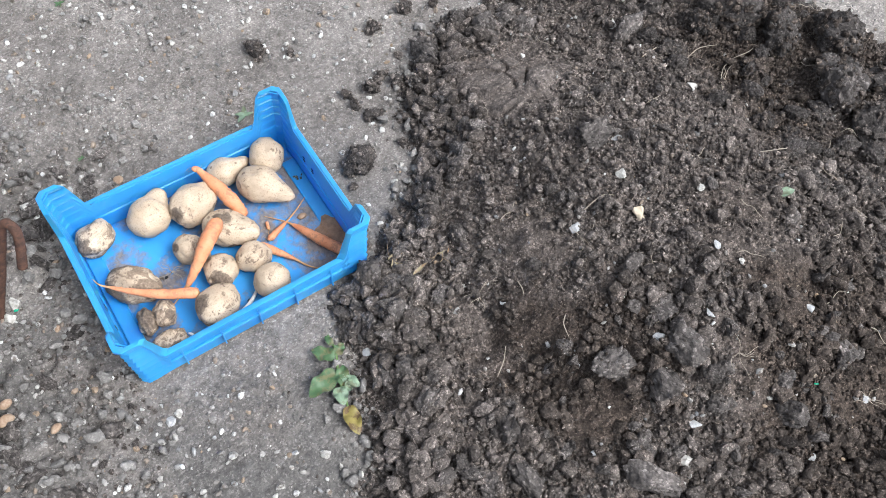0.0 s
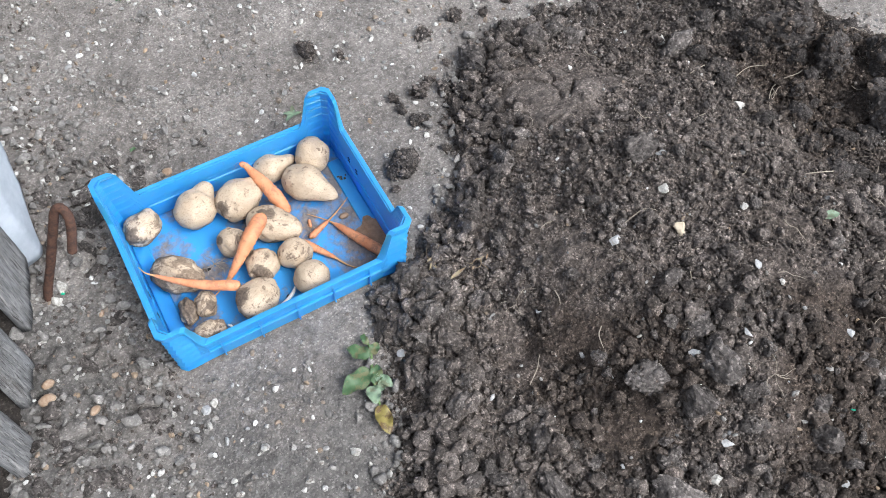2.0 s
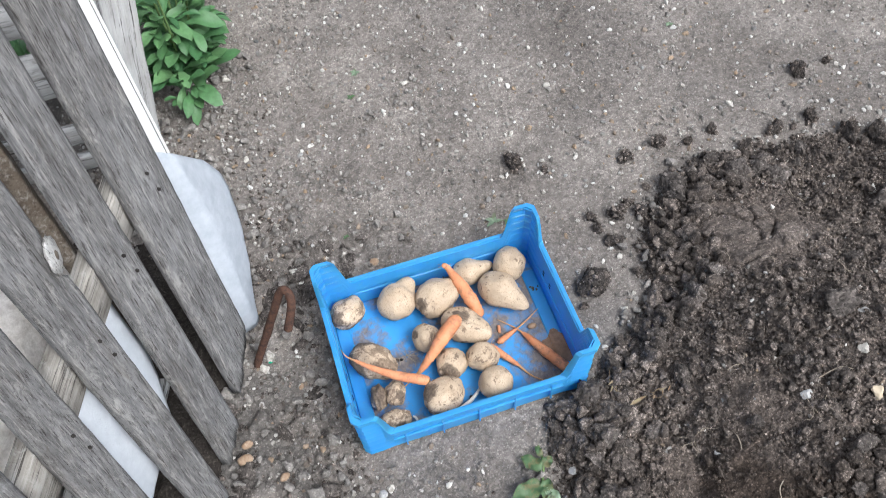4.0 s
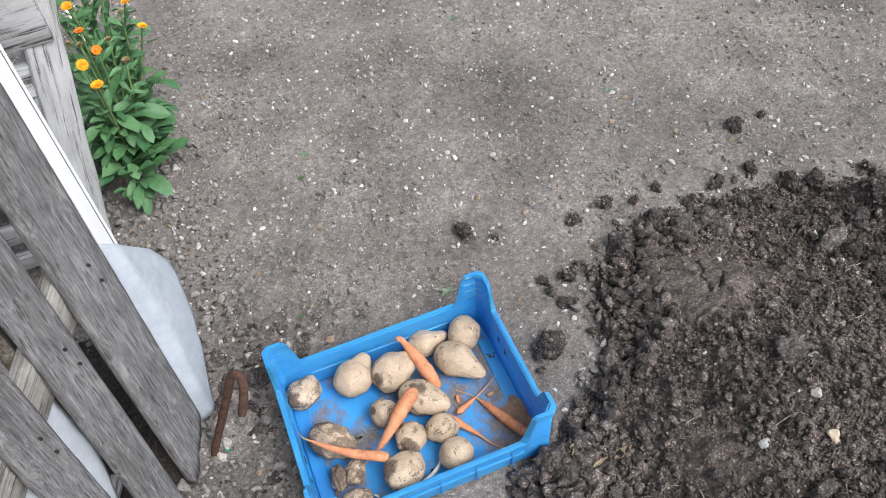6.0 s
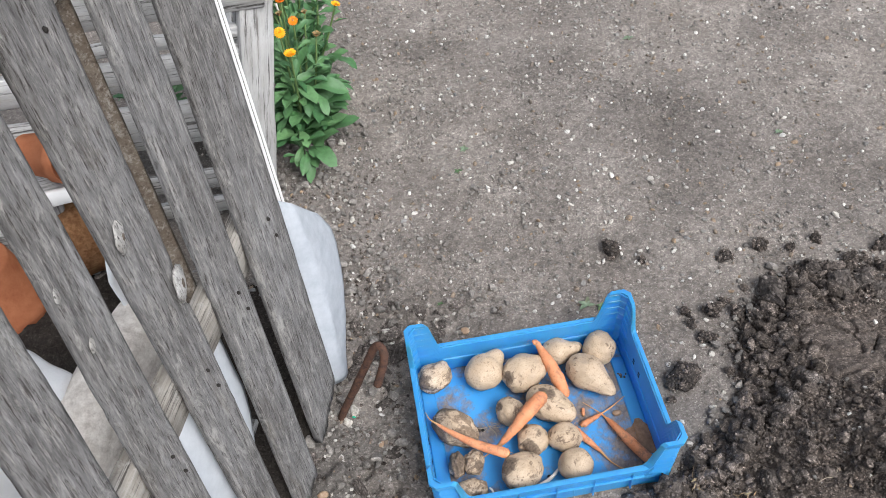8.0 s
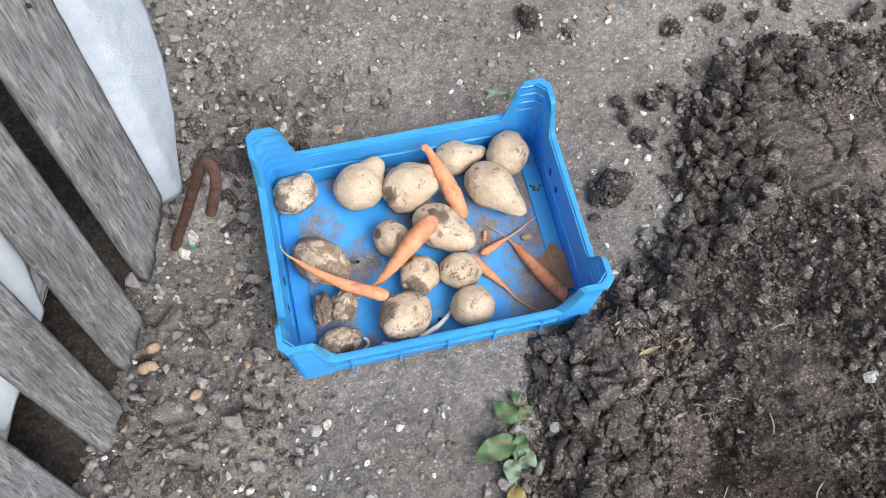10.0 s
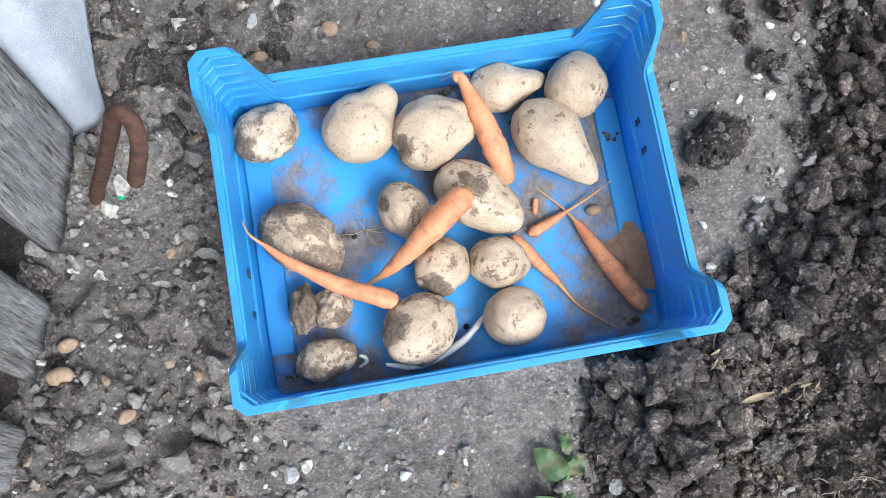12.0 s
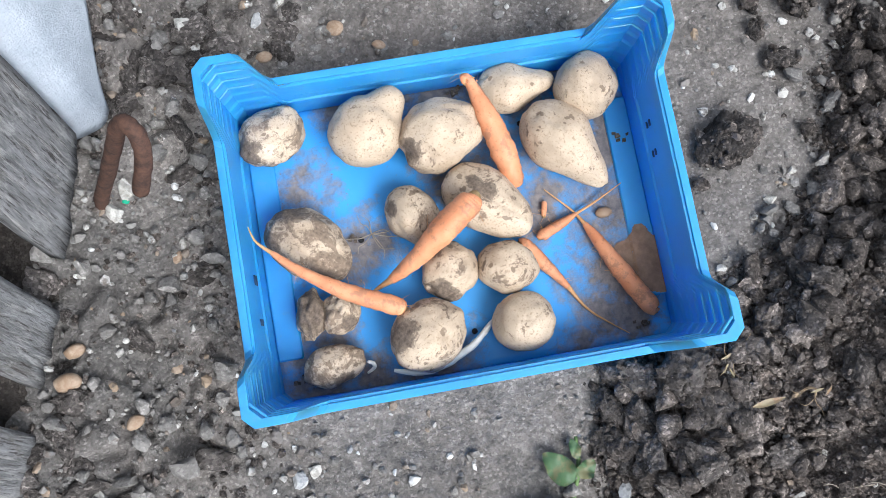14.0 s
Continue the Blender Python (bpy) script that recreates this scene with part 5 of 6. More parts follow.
# pale roots on the heap
for k, pts in enumerate((
    [(0.876, -0.216), (0.923, -0.172), (0.96, -0.154), (0.999, -0.161), (1.024, -0.154)], [(0.81, -0.074), (0.854, -0.066), (0.897, -0.066)], [(0.889, -0.112), (0.923, -0.107), (0.958, -0.118)], [(1.027, -0.196), (1.06, -0.197)],
    [(0.786, -0.362), (0.818, -0.375), (0.87, -0.371), (0.916, -0.346)], [(0.887, -0.489), (0.922, -0.523), (0.946, -0.556)], [(0.527, -0.405), (0.511, -0.417), (0.502, -0.438)], [(0.476, -0.304), (0.507, -0.304), (0.527, -0.312)], [(0.348, -0.327), (0.345, -0.342), (0.341, -0.352)], [(0.248, -0.425), (0.268, -0.411), (0.283, -0.394)], [(0.366, -0.417), (0.355, -0.427), (0.351, -0.446)])):
    line = [(x, y, top(x, y) + 0.005 + 0.004 * (j % 2)) for j, (x, y) in enumerate(pts)]
    tagged(part("root", tube(line, [0.0009] * (len(line) - 1) + [0.0004], 18, 5, rough=0.3), ROOT), "pale thin root lying on the dug soil", "root", "loose roots on the heap")
rt = random.Random(12)
for k in range(26):
    x, y, a = rt.uniform(0.3, 1.2), rt.uniform(-0.75, 0.1), rt.uniform(0, 6.28)
    if heap_depth(x, y) < 0.03:
        continue
    line = []
    for j in range(5):
        line.append((x, y, top(x, y) + 0.006 + rt.uniform(0, 0.006)))
        a += rt.uniform(-0.9, 0.9)
        x, y = x + 0.011 * math.cos(a), y + 0.011 * math.sin(a)
    tagged(part("root", tube(line, [0.0007, 0.0007, 0.0006, 0.0005, 0.0003], 18, 5, rough=0.3), ROOT), "thin pale wiry root on the dug soil", "root", "loose roots on the heap")
for k, (x, y) in enumerate(((0.445, -0.34), (0.98, -0.38), (1.0, -0.03), (0.3, -0.3), (0.53, -0.6), (0.7, -0.75), (1.12, -0.2), (0.48, -0.5))):
    root_tuft((x, y, top(x, y) + 0.004), 0.035, 6, 20 + k, "tuft of fine pale rootlets in the soil", 0.0005)

# ---- sprigs and seedlings ----
def sprig():
    ob = thing("potato_sprig", (-0.013, -0.012, 0.0), "wilting green potato sprig lying at the heap edge", "plant")
    z = lambda x, y: top(x, y) + 0.011
    stem = [(0.088, -0.205), (0.085, -0.235), (0.07, -0.27), (0.062, -0.3), (0.056, -0.325)]
    part("stem", tube([(x, y, z(x, y)) for x, y in stem], [0.0018, 0.0022, 0.0025, 0.0025, 0.0015], 20, 7), STALK, ob)
    for (x, y, turn, L, W, m, label) in ((0.078, -0.245, 128, 0.04, 0.024, POTATO_LEAF, ""), (0.07, -0.268, 192, 0.058, 0.03, POTATO_LEAF, ""), (0.084, -0.242, 38, 0.022, 0.016, POTATO_LEAF, ""), (0.066, -0.29, 60, 0.034, 0.02, POTATO_LEAF, ""), (0.06, -0.29, 255, 0.03, 0.022, SILVER_LEAF, "pale curled underside of a leaf"), (0.056, -0.322, 262, 0.048, 0.024, WILTED, "yellow-brown withered leaf"), (0.072, -0.277, 300, 0.034, 0.016, SILVER_LEAF, "pale curled underside of a leaf"), (0.066, -0.3, 20, 0.026, 0.014, SILVER_LEAF, "pale curled underside of a leaf"), (0.086, -0.225, 100, 0.02, 0.01, POTATO_LEAF, "")):
        bm = bmesh.new()
        sheet_leaf(L, W, 0.25, int(turn), bm, pose(x, y, z(x, y) + 0.002, 0, 0, turn), 14, 0.5, 0.7)
        part("leaf", bm, m, ob, label)


sprig()
bm = bmesh.new()
sheet_leaf(0.027, 0.014, 0.1, 5, bm, pose(0.742, -0.444, top(0.752, -0.45) + 0.014, 0, 0, -18), 8, 0.2, 0.8)
tagged(part("leaf", bm, SILVER_LEAF), "pale green fallen leaf on the heap", "leaf")


def seedling(x, y, size, seed):
    rng = random.Random(seed)
    ob = thing("seedling", (x, y, top(x, y)), "tiny green weed seedling flat on the path", "weed", "weed seedlings on the path")
    for k in range(rng.randint(4, 6)):
        bm = bmesh.new()
        sheet_leaf(size * rng.uniform(0.6, 1), size * 0.42, 0.2, seed + k, bm, pose(0, 0, 0.002, 0, -8, k * 70 + rng.uniform(-20, 20)), 5)
        part("leaf", bm, SILVER_LEAF if seed % 2 else POTATO_LEAF, ob)


for k, (x, y, s) in enumerate(((0.16, 0.235, 0.022), (0.185, 0.225, 0.016), (0.007, 0.728, 0.016), (-0.02, 0.66, 0.012), (0.5, 1.05, 0.018), (-0.12, 0.3, 0.01), (0.72, 0.62, 0.014))):
    seedling(x, y, s, 3 + k)
def dry_weed(x, y, reach, count, seed, label):
    rng = random.Random(seed)
    ob = thing("dry_weed", (x, y, top(x, y) + 0.012), label, "weed")
    for k in range(count):
        a = rng.uniform(0, 6.28)
        p, pts = Vector((0, 0, 0)), [Vector((0, 0, 0))]
        for j in range(4):
            a += rng.uniform(-1.1, 1.1)
            p = p + Vector((math.cos(a), math.sin(a), rng.uniform(-0.25, 0.5))) * reach * 0.25
            pts.append(p.copy())
        part("stalk", tube(pts, [0.0008, 0.0005, 0.0004, 0.0003, 0.0002], 16, 5, rough=0.4), DRY, ob)
    for k in range(count // 2):
        bm = bmesh.new()
        sheet_leaf(reach * rng.uniform(0.3, 0.6), reach * 0.09, 0.3, seed + k, bm, pose(rng.uniform(-0.3, 0.3) * reach, rng.uniform(-0.3, 0.3) * reach, 0.002, rng.uniform(-60, 60), 0, rng.uniform(0, 360)), 6, 0.5)
        part("leaf", bm, WITHERED, ob)


dry_weed(0.228, -0.17, 0.03, 6, 4, "withered straw-coloured weed at the crate corner")
dry_weed(0.29, -0.21, 0.026, 4, 9, "pale dry weed remains on the heap side")
bm = bmesh.new()
sheet_leaf(0.03, 0.006, 0.05, 3, bm, pose(0.232, -0.216, top(0.25, -0.215) + 0.022, 0, 0, 8), 8, 0.3, 0.9)
tagged(part("leaf", bm, WITHERED), "dry yellowish leaf lying over the clods", "leaf")


# ---- leaning picket fence ----
ALONG = Vector((0.325, 0.946, 0)).normalized()
OUT = Vector((ALONG.y, -ALONG.x, 0))


def fence_point(s, z, proud=0.0):
    """A place on the front of the fence: s along it, z up; proud towards the path."""
    return ALONG * s + OUT * (-0.358 - 0.145 * z + proud) + Vector((0, 0, z))


fence = thing("picket_fence", (0, 0, 0), "weathered grey wooden picket fence leaning outwards", "fence")


def picket(s_right, s_left, slope_r, slope_l, z0, z1, ragged, seed, notch=None):
    """One picket as a warped board; s_right and s_left where it meets the ground."""
    cen = 0.5 * (s_right + s_left)
    slope = 0.5 * (slope_r + slope_l)
    origin = fence_point(cen, 0)
    zax = (fence_point(cen + slope, 1) - origin).normalized()
    nor = (OUT + Vector((0, 0, 0.145))).normalized()
    nor = (nor - zax * nor.dot(zax)).normalized()
    xax = nor.cross(zax)
    m = Matrix((xax, -nor, zax)).transposed().to_4x4()
    m = Matrix.Translation(origin) @ m
    sign = 1 if xax.dot(ALONG) > 0 else -1
    bm = bmesh.new()
    rows, cols, thick = 60, 14, 0.019
    width0, widen = (s_right - s_left) * 0.975, (slope_r - slope_l) * 0.97
    front, back = [], []
    rng = random.Random(seed)
    for k in range(rows + 1):
        u = k / rows
        fr, br = [], []
        for j in range(cols + 1):
            q = j / cols - 0.5
            bottom = z0 + ragged * (0.5 + q * sign) + 0.008 * noise.noise(Vector((q * 6, seed, 0))) + 0.007 * noise.noise(Vector((q * 21, seed, 5)))
            z = bottom + (z1 - bottom) * u
            w = width0 + widen * z + 0.0022 * noise.noise(Vector((z * 9, seed * 3.1, q > 0)))
            edge = 0.0012 * noise.noise(Vector((z * 60, seed, q * 2)))
            x = q * w + edge
            if notch and q * sign > 0.2:
                x -= sign * notch[1] * (q * sign - 0.2) / 0.3 * math.exp(-(((z - notch[0]) / notch[2]) ** 2))
            cup = 0.0015 * noise.noise(Vector((q * 7, z * 2.5, seed))) + 0.0009 * noise.noise(Vector((q * 40, z * 5, seed)))
            soft = 0.0025 if j in (0, cols) else 0.0
            fr.append(bm.verts.new((x, soft + cup, z)))
            br.append(bm.verts.new((x, thick - soft, z)))
        front.append(fr)
        back.append(br)
    for k in range(rows):
        for j in range(cols):
            bm.faces.new((front[k][j], front[k][j + 1], front[k + 1][j + 1], front[k + 1][j]))
            bm.faces.new((back[k][j + 1], back[k][j], back[k + 1][j], back[k + 1][j + 1]))
        for j in (0, cols):
            q = (front[k][j], front[k + 1][j], back[k + 1][j], back[k][j])
            bm.faces.new(q if j == 0 else q[::-1])
    for row, brow in ((front[0], back[0]), (front[-1], back[-1])):
        for j in range(cols):
            bm.faces.new((row[j], brow[j], brow[j + 1], row[j + 1]))
    bmesh.ops.recalc_face_normals(bm, faces=bm.faces)
    ob = part("picket", bm, GREY_WOOD, fence)
    ob.matrix_basis = m
    return ob


PICKETS = [(0.016, -0.094, 0.234, 0.22, 0.0, 0.05, 1), (-0.14, -0.214, 0.224, 0.22, 0.0, 0.012, 2), (-0.256, -0.318, 0.196, 0.162, -0.01, 0.01, 3), (-0.38, -0.462, 0.19, 0.222, 0.0, 0.01, 4), (-0.508, -0.59, 0.21, 0.21, 0.0, 0.01, 5), (-0.632, -0.725, 0.21, 0.21, 0.0, 0.01, 6), (-0.755, -0.85, 0.2, 0.2, 0.0, 0.01, 7)]
for sr, sl, kr, kl, z0, rag, seed in PICKETS:
    picket(sr, sl, kr, kl, z0, 1.08, rag, seed, (0.55, 0.022, 0.018) if seed == 3 else None)
    for zz in (0.405, 0.9):
        for dz in (0.014, -0.022):
            sc = 0.5 * (sr + sl) + 0.5 * (kr + kl) * zz + 0.01
            p = fence_point(sc, zz + dz, 0.0012)
            h = bmesh.new()
            bmesh.ops.create_icosphere(h, subdivisions=1, radius=0.0035)
            bmesh.ops.scale(h, vec=(1, 0.6, 1.3), verts=h.verts)
            bmesh.ops.translate(h, vec=p, verts=h.verts)
            part("nail", h, NAIL, fence, "dark rusted nail head")


def rail(s0, z0, s1, z1, height, material=CUT_WOOD, depth=0.028, behind=0.021, name="rail", label="pale splintered wooden rail"):
    a, b = fence_point(s0, z0, -behind - depth / 2), fence_point(s1, z1, -behind - depth / 2)
    xax = (b - a).normalized()
    zax = Vector((0, 0, 1))
    yax = zax.cross(xax).normalized()
    zax = xax.cross(yax)
    bm = box((b - a).length, depth, height, 0.002)
    bmesh.ops.subdivide_edges(bm, edges=[e for e in bm.edges if e.calc_length() > 0.3], cuts=24)
    for v in bm.verts:
        v.co += Vector((0, noise.noise(v.co * 23), noise.noise(v.co * 19 + Vector((3, 0, 0))))) * 0.002
    ob = part(name, bm, material, fence, label)
    ob.matrix_basis = Matrix.Translation((a + b) / 2) @ Matrix((xax, yax, zax)).transposed().to_4x4()


rail(-0.9, 0.425, 0.075, 0.408, 0.075)
rail(-0.9, 0.9, 0.2, 0.91, 0.09)
rail(-0.13, 0.2, 0.03, 1.0, 0.05, BROWN_WOOD, 0.02, 0.055, "brace", "dark brown board behind the pickets")

for s, z, r in ((-0.191, 0.664, 0.017), (-0.157, 0.541, 0.021), (-0.301, 0.701, 0.007), (-0.308, 0.626, 0.007)):
    kb = bmesh.new()
    bmesh.ops.create_icosphere(kb, subdivisions=3, radius=r)
    for v in kb.verts:
        v.co = Vector((v.co.x, v.co.y, v.co.z * 1.3)) * (1 + 0.3 * noise.noise(v.co * 140))
    bmesh.ops.scale(kb, vec=(0.2, 1.15, 0.9), verts=kb.verts)
    bmesh.ops.translate(kb, vec=fence_point(s, z, 0.0008), verts=kb.verts)
    knot = part("knot", kb, KNOT_WOOD, fence, "pale split knot in the timber")
    if r > 0.01:
        eye = bmesh.new()
        bmesh.ops.create_icosphere(eye, subdivisions=2, radius=r * 0.27)
        bmesh.ops.scale(eye, vec=(0.4, 1.15, 1.2), verts=eye.verts)
        bmesh.ops.translate(eye, vec=fence_point(s, z, 0.0008 + r * 0.17), verts=eye.verts)
        part("knot_eye", eye, BROWN_WOOD, knot, "dark eye of the knot")

# ---- rusty hook ----
hook = part("hook", tube([(-0.338, 0.083, -0.03), (-0.334, 0.084, 0.004), (-0.3, 0.088, 0.08), (-0.265, 0.091, 0.16), (-0.254, 0.093, 0.184), (-0.244, 0.089, 0.194), (-0.239, 0.079, 0.188), (-0.243, 0.068, 0.168), (-0.259, 0.054, 0.132)], [0.0071] * 9, 54, 12, rough=0.15), RUST)
tagged(hook, "bent rusty iron rod hook stuck in the earth", "hook")


# ---- fleece and white strip behind the fence ----
def bundle(name, path, label, category, material, seed, crease=0.012):
    """A soft slumped bundle: rows of (x, y, half width, height) along its length."""
    bm = bmesh.new()
    rows, cols = 46, 20
    rings = []
    xs = np.linspace(0, len(path) - 1, rows + 1)
    arr = np.array(path)
    for k, u in enumerate(xs):
        px, py, hw, hh = (float(np.interp(u, range(len(path)), arr[:, c])) for c in range(4))
        u2 = min(u + 0.05, len(path) - 1)
        ax, ay = (float(np.interp(u2, range(len(path)), arr[:, c])) for c in range(2))
        bx, by = (float(np.interp(max(u - 0.05, 0), range(len(path)), arr[:, c])) for c in range(2))
        t = Vector((ax - bx, ay - by, 0)).normalized()
        side = Vector((t.y, -t.x, 0))
        ring = []
        for j in range(cols):
            a = 2 * math.pi * j / cols
            c, s = math.cos(a), math.sin(a)
            p = Vector((px, py, 0)) + side * hw * math.copysign(abs(c) ** 0.7, c) + Vector((0, 0, hh * 0.5 + hh * 0.5 * math.copysign(abs(s) ** 0.75, s)))
            p += Vector((c * side.x, c * side.y, s)) * crease * (noise.noise(p * 9 + Vector((seed, 0, 0))) + 0.5 * noise.noise(p * 24))
            p.z = max(p.z, 0.002)
            ring.append(bm.verts.new(p))
        rings.append(ring)
    for a, b in zip(rings, rings[1:]):
        for j in range(cols):
            bm.faces.new((a[j], a[(j + 1) % cols], b[(j + 1) % cols], b[j]))
    bm.faces.new(rings[0][::-1])
    bm.faces.new(rings[-1])
    bmesh.ops.recalc_face_normals(bm, faces=bm.faces)
    return tagged(part(name, bm, material), label, category)


def hanging_fleece(right, left, label, seed, behind=0.024, puff=0.022):
    """Fleece hanging behind the pickets: its right and left edges as rows (z, s) up the fence."""
    bm = bmesh.new()
    rows, cols = 40, 22
    rz, rs = zip(*right)
    lz, ls = zip(*left)
    sides = []
    for face in (1, -1):
        net = []
        for k in range(rows + 1):
            z = rz[0] + (rz[-1] - rz[0]) * k / rows
            s0, s1 = float(np.interp(z, lz, ls)), float(np.interp(z, rz, rs))
            row = []
            for j in range(cols + 1):
                u = j / cols
                s = s0 + (s1 - s0) * u
                p = fence_point(s, z)
                swell = puff * (max(0.0, math.sin(math.pi * min(1, u * 1.02)) * math.sin(math.pi * k / rows)) ** (0.9 if seed == 3 else 0.5)) * (0.8 if face > 0 else 0.6) * (0.6 + 0.9 * k / rows if seed == 3 else 1.0)
                fold = 0.005 * noise.noise(Vector((s * 9, z * 6, seed))) + 0.001 * noise.noise(Vector((s * 60, z * 50, seed)))
                clear = smooth(0.03, -0.01, s - (0.02 + 0.234 * z)) if seed == 3 else 1.0
                row.append(bm.verts.new(p + OUT * ((-behind - 0.014) * clear + face * (swell * 0.6 + 0.002) + fold)))
            net.append(row)
        sides.append(net)
    f, b = sides
    for net in sides:
        for k in range(rows):
            for j in range(cols):
                bm.faces.new((net[k][j], net[k][j + 1], net[k + 1][j + 1], net[k + 1][j]))
    for k in range(rows):
        for j in (0, cols):
            bm.faces.new((f[k][j], f[k + 1][j], b[k + 1][j], b[k][j]))
    for j in range(cols):
        for k in (0, rows):
            bm.faces.new((f[k][j], f[k][j + 1], b[k][j + 1], b[k][j]))
    bmesh.ops.recalc_face_normals(bm, faces=bm.faces)
    # shaded pieces behind the pickets take the lightened fleece colours
    return tagged(part("fleece", bm, {3: FLEECE, 8: LIT_FLEECE}.get(seed, BRIGHT_LIT_FLEECE)), label, "fleece")


hanging_fleece([(0.004, 0.062), (0.022, 0.074), (0.07, 0.138), (0.14, 0.186), (0.2, 0.216), (0.235, 0.216), (0.29, 0.196), (0.335, 0.165), (0.4, 0.12), (0.43, 0.09)], [(0.0, -0.02), (0.1, -0.02), (0.43, 0.04)], "white fleece sheet hanging behind the end picket", 3)
hanging_fleece([(0.145, -0.185), (0.2, -0.15), (0.25, -0.13), (0.36, -0.11)], [(0.145, -0.325), (0.36, -0.33)], "blue-white fleece hanging below the fence rail", 8, 0.03, 0.016)
hanging_fleece([(0.2, 0.045), (0.41, 0.055)], [(0.2, -0.05), (0.35, -0.035), (0.41, 0.012)], "white fleece scrap standing behind the pickets", 15, 0.236, 0.01)
bundle("fleece_roll", [(-1.02, -0.06, 0.05, 0.34), (-0.88, 0.03, 0.065, 0.36), (-0.78, 0.07, 0.055, 0.35), (-0.71, 0.055, 0.03, 0.29)], "pale fleece heaped behind the fence", "fleece", BRIGHT_LIT_FLEECE, 14, 0.016)
fr = random.Random(8)
fray = bmesh.new()
for k in range(30):
    p = fence_point(0.02 + 0.055 * fr.random(), 0.012 + 0.01 * fr.random(), -0.03)
    q = p + Vector((fr.uniform(0.002, 0.012), fr.uniform(-0.012, 0.004), -0.004))
    tube([p, p * 0.4 + q * 0.6 + Vector((0, 0, fr.uniform(-0.002, 0.003))), q], [0.0005, 0.0004, 0.0002], 5, 4, fray)
tagged(part("frayed_threads", fray, FLEECE), "frayed white threads at the foot of the fleece", "threads", kind="stuff")


def leaning_strip():
    ob = thing("trim_strip", (0, 0, 0), "white plastic trim strip with black seal leaning behind the fence", "trim strip")
    def at(z):
        return fence_point(0.2214 + 0.2278 * z, z, -0.124)

    a, b = at(0.0), at(0.8)
    zax = (b - a).normalized()
    xax = ALONG.copy()
    xax = (xax - zax * xax.dot(zax)).normalized()
    yax = zax.cross(xax)
    m = Matrix.Translation((a + b) / 2) @ Matrix((xax, yax, zax)).transposed().to_4x4()
    L = (b - a).length
    for name, w, dx, material, label in (("board", 0.036, 0, UPVC, ""), ("seal", 0.005, 0.0207, BLACK, "black rubber seal"), ("edge", 0.006, 0.0264, UPVC, "")):
        p = part(name, box(w, 0.01 if name != "seal" else 0.006, L, 0.0012, (dx, 0, 0)), material, ob, label, smooth=False)
        p.matrix_basis = m


leaning_strip()

def behind_height(x, y):
    p = Vector((x, y, 0))
    s_, o = p.dot(ALONG), p.dot(OUT) + 0.358
    h = 0.045 * smooth(-0.012, -0.07, o) * smooth(-1.1, -0.6, o) * smooth(0.3, 0.05, s_) * smooth(-0.9, -0.75, s_)
    return h * (1 + 0.3 * noise.noise(p * 12)) + 0.012 * noise.noise(p * 40) + 0.006 * noise.noise(p * 95) - 0.014


# soil sheet darkened in colour for the shade seen between the pickets
dark = grid_sheet("shaded_soil", [float(v) for v in np.arange(-1.55, -0.28, 0.009)], [float(v) for v in np.arange(-0.75, 0.62, 0.009)], behind_height, SHADED_COMPOST, keep=lambda x, y: -1.15 < Vector((x, y, 0)).dot(OUT) + 0.358 < -0.012 and -0.9 < Vector((x, y, 0)).dot(ALONG) < (0.12 if Vector((x, y, 0)).dot(OUT) + 0.358 > -0.12 else 0.42))
tagged(dark, "dark compost soil behind the fence, its shade put into the colour", "soil", kind="structure")

# ---- slatted timber bin behind the fence ----
bin_ = thing("slatted_bin", (0, 0, 0), "pale weathered timber bin with gapped slats", "compost bin")


def plank(name, a, b, wide, thick, material, parent, facing, seed, label=""):
    """A board from a to b; facing is the way its broad face looks."""
    a, b = Vector(a), Vector(b)
    zax = (b - a).normalized()
    yax = Vector(facing)
    yax = (yax - zax * yax.dot(zax)).normalized()
    xax = yax.cross(zax)
    L = (b - a).length
    bm = box(wide, thick, L, 0.0025)
    bmesh.ops.subdivide_edges(bm, edges=[e for e in bm.edges if e.calc_length() > L * 0.5], cuts=14)
    for v in bm.verts:
        v.co += Vector((noise.noise(v.co * 14 + Vector((seed, 0, 0))), noise.noise(v.co * 11 + Vector((0, seed, 0))), 0)) * 0.004
    ob = part(name, bm, material, parent, label)
    ob.matrix_basis = Matrix.Translation((a + b) / 2) @ Matrix((xax, yax, zax)).transposed().to_4x4()
    return ob


plank("post", (-0.472, 0.55, -0.02), (-0.283, 0.745, 0.95), 0.062, 0.05, PALE_WOOD, bin_, (0.25, -1, 0), 3, "cracked pale grey corner post")
for k, (z, w) in enumerate(((0.035, 0.04), (0.12, 0.045), (0.268, 0.1), (0.4, 0.062), (0.455, 0.026), (0.55, 0.09), (0.69, 0.1), (0.84, 0.1))):
    plank("slat", (-1.5, 0.64, z), (-0.482 + 0.2 * z + 0.012 * (k % 3), 0.64 - 0.01 * (k % 2), z), w, 0.018, PALE_WOOD, bin_, (0, -1, 0), 7 + k)
plank("side_slat", (-0.47, 0.62, 0.1), (-0.5, 1.3, 0.1), 0.09, 0.016, PALE_WOOD, bin_, (1, 0, 0), 31)
plank("side_slat", (-0.44, 0.66, 0.28), (-0.49, 1.3, 0.28), 0.09, 0.016, PALE_WOOD, bin_, (1, 0, 0), 33)
plank("side_slat", (-0.41, 0.7, 0.46), (-0.48, 1.3, 0.46), 0.09, 0.016, PALE_WOOD, bin_, (1, 0, 0), 35)
